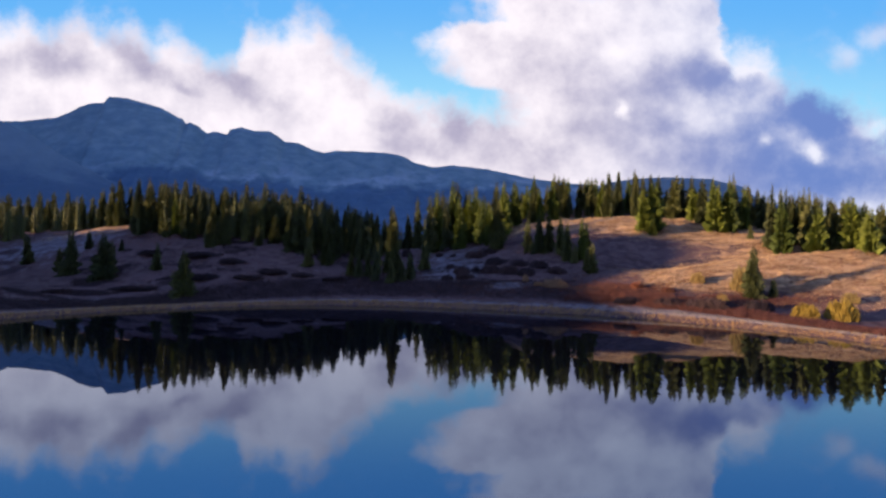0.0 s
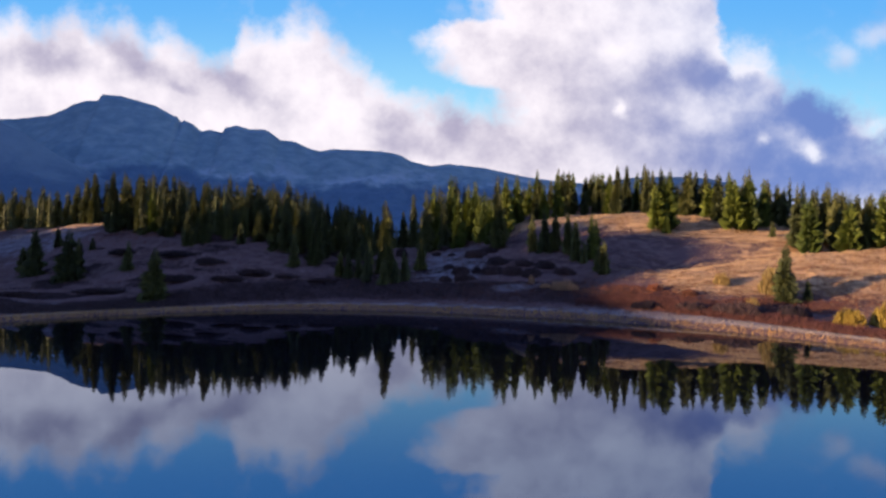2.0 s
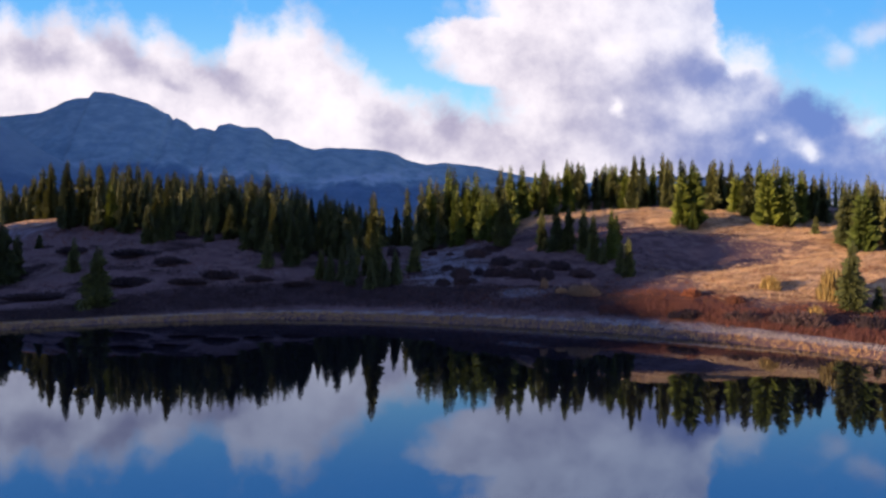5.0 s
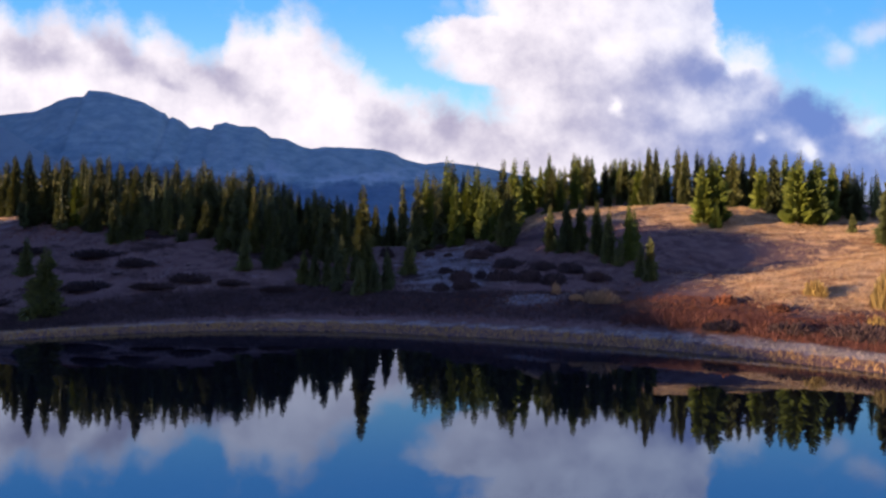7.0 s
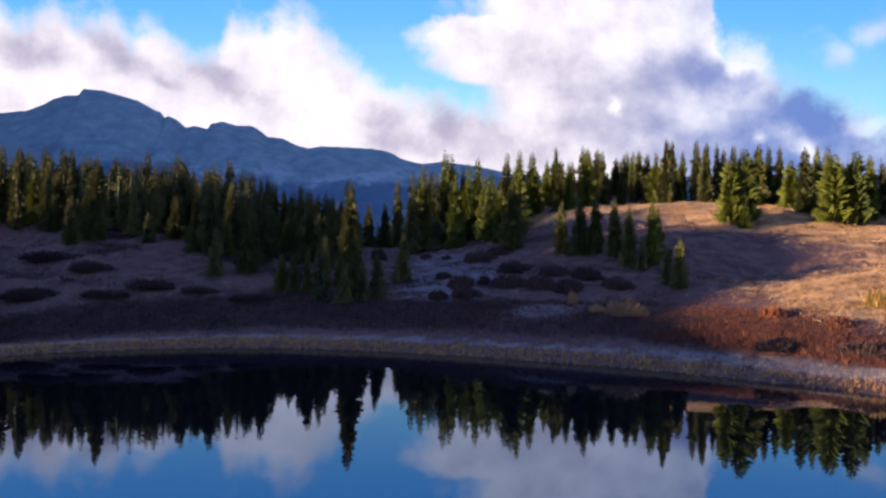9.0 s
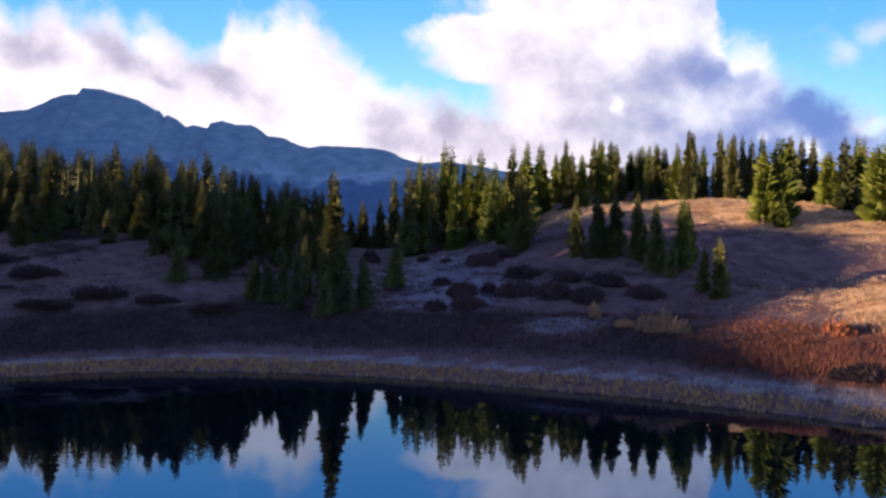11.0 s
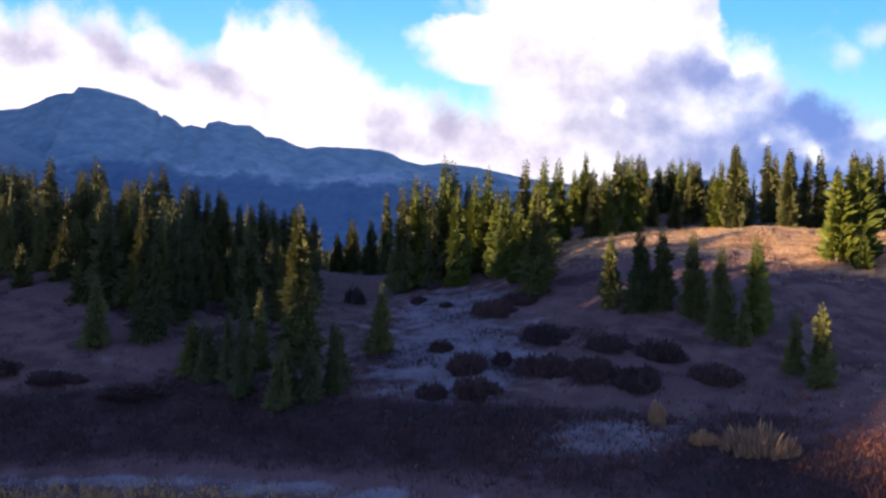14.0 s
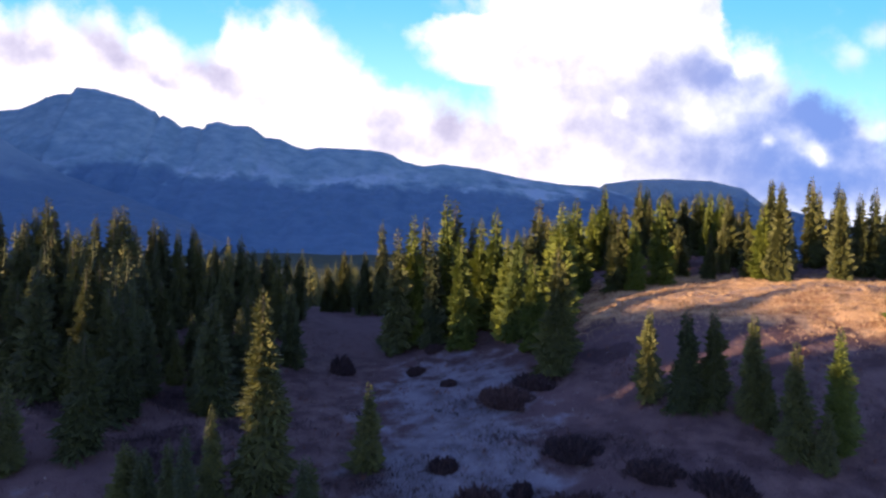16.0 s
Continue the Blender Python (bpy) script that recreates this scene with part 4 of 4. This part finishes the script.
# ---- brush and grass ----
def twig_bush(seed, twigs, wide, high, leafy=0.0, spread=0.55):
    """A bush of several uneven lobes, each of many fine upright, spreading twigs."""
    rng = np.random.default_rng(seed)
    verts, faces = [], []
    lobes = [(0.0, 0.0, 1.15 - 0.85 * spread, 1.0)] + [(rng.uniform(-spread, spread), rng.uniform(-spread, spread), rng.uniform(0.3, 0.55), rng.uniform(0.45, 0.95)) for _ in range(5)]
    share = np.array([l[2] ** 2 for l in lobes])
    for lobe in rng.choice(len(lobes), twigs, p=share / share.sum()):
        lx, ly, lw, lh = lobes[lobe]
        a, up = rng.uniform(0, 6.283), rng.uniform(0.02, 1.0)
        shell = rng.uniform(0.5, 1.0) * (1 + 0.18 * math.sin(3 * a + seed + lobe) + 0.12 * math.sin(5 * a))
        flat = math.sqrt(1 - up * up) * shell
        x, y, z = (lx + flat * lw * math.cos(a)) * wide / 2, (ly + flat * lw * math.sin(a)) * wide / 2, up * high * lh * shell
        long = rng.uniform(0.14, 0.36) * high
        side = rng.uniform(0.01, 0.026) * (1 + 2.5 * leafy)
        b = rng.uniform(0, 6.283)
        dx, dy, dz = math.cos(b) * side, math.sin(b) * side, rng.uniform(-0.5, 0.5) * side
        ox, oy = (x * 0.35 + rng.uniform(-0.1, 0.1)) * long, (y * 0.35 + rng.uniform(-0.1, 0.1)) * long
        base = len(verts)
        verts += [(x - ox - dx, y - oy - dy, max(-0.05, z - long)), (x - ox + dx, y - oy + dy, max(-0.05, z - long * 0.9)), (x + dx * 1.2, y + dy * 1.2, z + dz), (x + ox * 0.6, y + oy * 0.6, z + long * 0.5)]
        faces.append((base, base + 1, base + 2, base + 3))
    return verts, faces


def bush_kind(name, label, mat, count_twigs, leafy, group, stems=True, spread=0.55, variants=3):
    made = []
    for k in range(variants):
        ob = new(name)
        v, f = twig_bush(40 + k + count_twigs, count_twigs, 2.0, 1.0, leafy, spread)
        mesh_object("foliage" if leafy > 0.9 else "crown", v, f, mat, ob)
        if stems:
            v, f = trunk_mesh(0.6, 0.12)
            mesh_object("stem", v, f, BARK, ob)
        tagged(ob, label, "bush", group)
        made.append([ob, False])

    def put_bush(x, y, wide, high, long=1.0):
        slot = made[0]
        made.append(made.pop(0))
        m = Matrix.Translation((x, y, float(land(x, y)) - 0.08)) @ Matrix.Rotation(random.uniform(-0.4, 0.4), 4, "Z") @ Matrix.Diagonal((wide / 2 * long, wide / 2, high, 1))
        ob = copy_thing(slot[0], Matrix.Identity(4)) if slot[1] else slot[0]
        slot[1] = True
        ob.matrix_basis = m
    put_bush.made = made
    return put_bush


willow = bush_kind("willow_bush", "bare dark brown willow bush on frosted meadow", WILLOW, 4200, 0.25, "willow bushes")
# across, ahead, width, height
WILLOWS = [
    (7.0, 137.0, 4.2, 1.3), (9.9, 139.8, 3.6, 1.2), (3.5, 122.0, 3.4, 1.2), (3.9, 117.9, 3.4, 1.3), (0.9, 118.3, 2.0, 1.0), (-0.8, 148.7, 2.4, 0.9),
    (2.5, 143.5, 1.4, 0.7), (1.7, 127.0, 2.0, 1.0), (6.5, 123.4, 1.8, 0.9), (10.5, 127.4, 3.6, 1.3), (9.3, 120.9, 4.2, 1.4), (12.5, 119.5, 3.6, 1.3),
    (15.0, 124.0, 3.2, 1.2), (18.5, 122.0, 3.8, 1.2), (15.5, 117.5, 3.4, 1.2), (21.0, 118.0, 3.8, 1.3), (-8.5, 150.0, 3.0, 1.6), (1.0, 155.0, 2.4, 0.9),
]
for x, y, w, h in WILLOWS:
    willow(x, y, w * random.uniform(0.95, 1.2), h * random.uniform(0.85, 1.2), random.uniform(1.05, 1.5))
WILLOWS_SHORE = [
    (39.5, 93.5, 4.2, 2.0), (34.5, 96.0, 3.4, 1.5), (46.0, 92.5, 3.0, 1.5), (29.0, 98.5, 3.2, 1.3),
    (-33.0, 121.0, 4.0, 1.2), (-45.0, 118.0, 4.5, 1.2), (-42.0, 125.0, 4.0, 1.2), (-55.0, 112.0, 5.0, 1.0), (-20.0, 119.0, 3.5, 1.0),
    (-50.0, 130.0, 4.0, 1.2), (-62.0, 134.0, 4.0, 1.2), (-66.0, 108.0, 4.0, 1.0), (-27.0, 120.0, 3.2, 1.0), (-37.0, 118.5, 3.2, 1.0),
]
for x, y, w, h in WILLOWS_SHORE:
    willow(x, y, w * random.uniform(1.0, 1.6), h * random.uniform(0.6, 1.0), random.uniform(1.3, 2.1))
yellow = bush_kind("willow_bush", "round yellow-leaved willow bush beside the shore", GOLD_TWIGS, 6500, 0.6, "yellow bushes", spread=0.25, variants=2)
for x, y, w, h in ((50.6, 88.0, 3.4, 1.9), (55.6, 87.6, 4.4, 2.5)):
    yellow(x, y, w, h)
faded = bush_kind("willow_bush", "half-bare willow bush with faded yellow-green leaves", FADED, 3200, 0.45, "faded bushes", spread=0.35)
for x, y, w, h in ((49.0, 103.2, 4.6, 3.6), (43.2, 107.0, 2.6, 1.6), (42.6, 96.2, 2.2, 1.5), (62.0, 96.0, 3.0, 1.4)):
    faded(x, y, w, h)
tan_clump = bush_kind("grass_clump", "tall straw-coloured grass clump among dark brush", TAN, 2600, 0.12, "straw clumps", stems=False)
for x, y, w, h, l in ((19.4, 108.5, 2.8, 1.5, 1.6), (14.6, 111.6, 1.6, 1.3, 1.0), (16.6, 109.4, 1.8, 0.7, 1.5)):
    tan_clump(x, y, w, h, l)
rusty = bush_kind("brush_clump", "rust-red brush clump on the lakeside slope", RED_TWIGS, 600, 0.8, "red brush clumps")
for x, y, w, h in ((28.0, 104.0, 2.6, 0.9), (33.0, 106.5, 3.0, 1.0), (37.0, 103.0, 3.0, 0.9)):
    rusty(x, y, w, h)


def scatter(name, label, category, mat, count, x0, x1, y0, y1, weight, high, wide, blades, seed):
    """Many small tufts of blades as one mesh, where weight(x, y) lets them grow."""
    rng = np.random.default_rng(seed)
    x, y = rng.uniform(x0, x1, count), rng.uniform(y0, y1, count)
    keep = rng.random(count) < weight(x, y)
    x, y = x[keep], y[keep]
    n = len(x)
    z = land(x, y) - 0.03
    size = rng.uniform(0.6, 1.3, n)
    verts, faces = np.zeros((n, blades, 3, 3)), np.arange(n * blades * 3).reshape(-1, 3)
    for b in range(blades):
        a, tilt = rng.uniform(0, 6.283, n), rng.uniform(0.0, 0.9, n)
        off = rng.uniform(0, wide, n) * size
        cx, cy = x + off * np.cos(a), y + off * np.sin(a)
        h = high * size * rng.uniform(0.6, 1.1, n)
        s = (0.03 + 0.07 * rng.random(n)) * h + 0.006
        q = rng.uniform(0, 6.283, n)
        verts[:, b, 0] = np.stack([cx - s * np.cos(q), cy - s * np.sin(q), z], -1)
        verts[:, b, 1] = np.stack([cx + s * np.cos(q), cy + s * np.sin(q), z], -1)
        verts[:, b, 2] = np.stack([cx + tilt * h * np.cos(a), cy + tilt * h * np.sin(a), z + h], -1)
    return tagged(mesh_object(name, verts.reshape(-1, 3), faces, mat), label, category, kind="stuff")


dry = lambda x, y: shore_distance(x, y) > 2.5
scatter("sedge", "yellow-green sedge along the water's edge", "grass", SEDGE, 230000, -80, 62, 55, 112,
        lambda x, y: np.exp(-((shore_distance(x, y) - 0.7) / 0.8) ** 2) * (1 - 0.6 * smooth_step(15, 35, x)), 0.42, 0.12, 3, 1)
scatter("dry_grass", "golden dry grass tufts on the sunny hill", "grass", STRAW, 330000, 8, 105, 85, 168,
        lambda x, y: dry(x, y) * np.clip(1.4 * zones(x, y)[1] - 0.2, 0.0, 1) * np.clip(0.62 + 0.7 * waves(x * 0.4, y - 0.15 * x, 2.8, 12.0, 3), 0.1, 1), 0.27, 0.22, 3, 2)
scatter("red_brush", "rust-red low brush above the shore", "brush", RED_TWIGS, 95000, -75, 90, 90, 152,
        lambda x, y: dry(x, y) * zones(x, y)[0], 0.36, 0.28, 6, 3)
scatter("dead_herbs", "brown dead herbs on the shaded meadow", "brush", BROWN, 42000, -110, 60, 95, 170,
        lambda x, y: dry(x, y) * (0.55 + 0.3 * waves(x, y, 11.0, 3.0)), 0.28, 0.2, 4, 4)
scatter("frosted_grass", "pale frosted grass along the bank and stream", "grass", PALE, 130000, -110, 60, 60, 160,
        lambda x, y: (shore_distance(x, y) > 1.8) * zones(x, y)[2] * (0.25 + 0.65 * np.exp(-((shore_distance(x, y) - 2.9) / 1.4) ** 2) + 0.5 * (np.hypot((x - 11.5) / 5, (y - 110.6) / 2) < 1.3)), 0.24, 0.15, 4, 5)
scatter("shore_brush", "dense dark brown brush behind the grassy bank", "brush", WILLOW, 330000, -75, 40, 80, 140,
        lambda x, y: (shore_distance(x, y) > 4) * zones(x, y)[3] * np.clip(0.75 + 0.6 * waves(x, y, 7.0, 9.0), 0, 1), 0.36, 0.3, 3, 6)
scatter("hill_brush", "reddish-brown dead herbs in patches on the sunny hill", "brush", BROWN, 90000, 14, 100, 92, 150,
        lambda x, y: dry(x, y) * np.clip(zones(x, y)[1] * 1.2, 0, 1) * smooth_step(0.1, 0.55, waves(x + 0.3 * y, y, 13.0, 11.0)) * 0.55, 0.3, 0.25, 3, 7)
scatter("bank_grass", "pale frosted grass in a line on top of the bank", "grass", FROST, 330000, -80, 64, 55, 115,
        lambda x, y: np.exp(-((shore_distance(x, y) - 2.3 - 0.5 * smooth_step(10, 40, x)) / (0.5 + 0.6 * smooth_step(10, 40, x))) ** 2) * np.clip(0.75 + 0.5 * waves(x, y, 5.0, 3.0), 0, 1), 0.19, 0.14, 3, 8)
scatter("maroon_brush", "dark maroon brush between the bank and the sunny hill", "brush", MAROON, 120000, 20, 75, 66, 104,
        lambda x, y: smooth_step(4.6, 5.6, shore_distance(x, y)) * (1 - smooth_step(9.5, 12.5, shore_distance(x, y))) * np.clip(0.7 + 0.7 * waves(x, y, 5.0, 4.0), 0, 1), 0.55, 0.3, 5, 9)
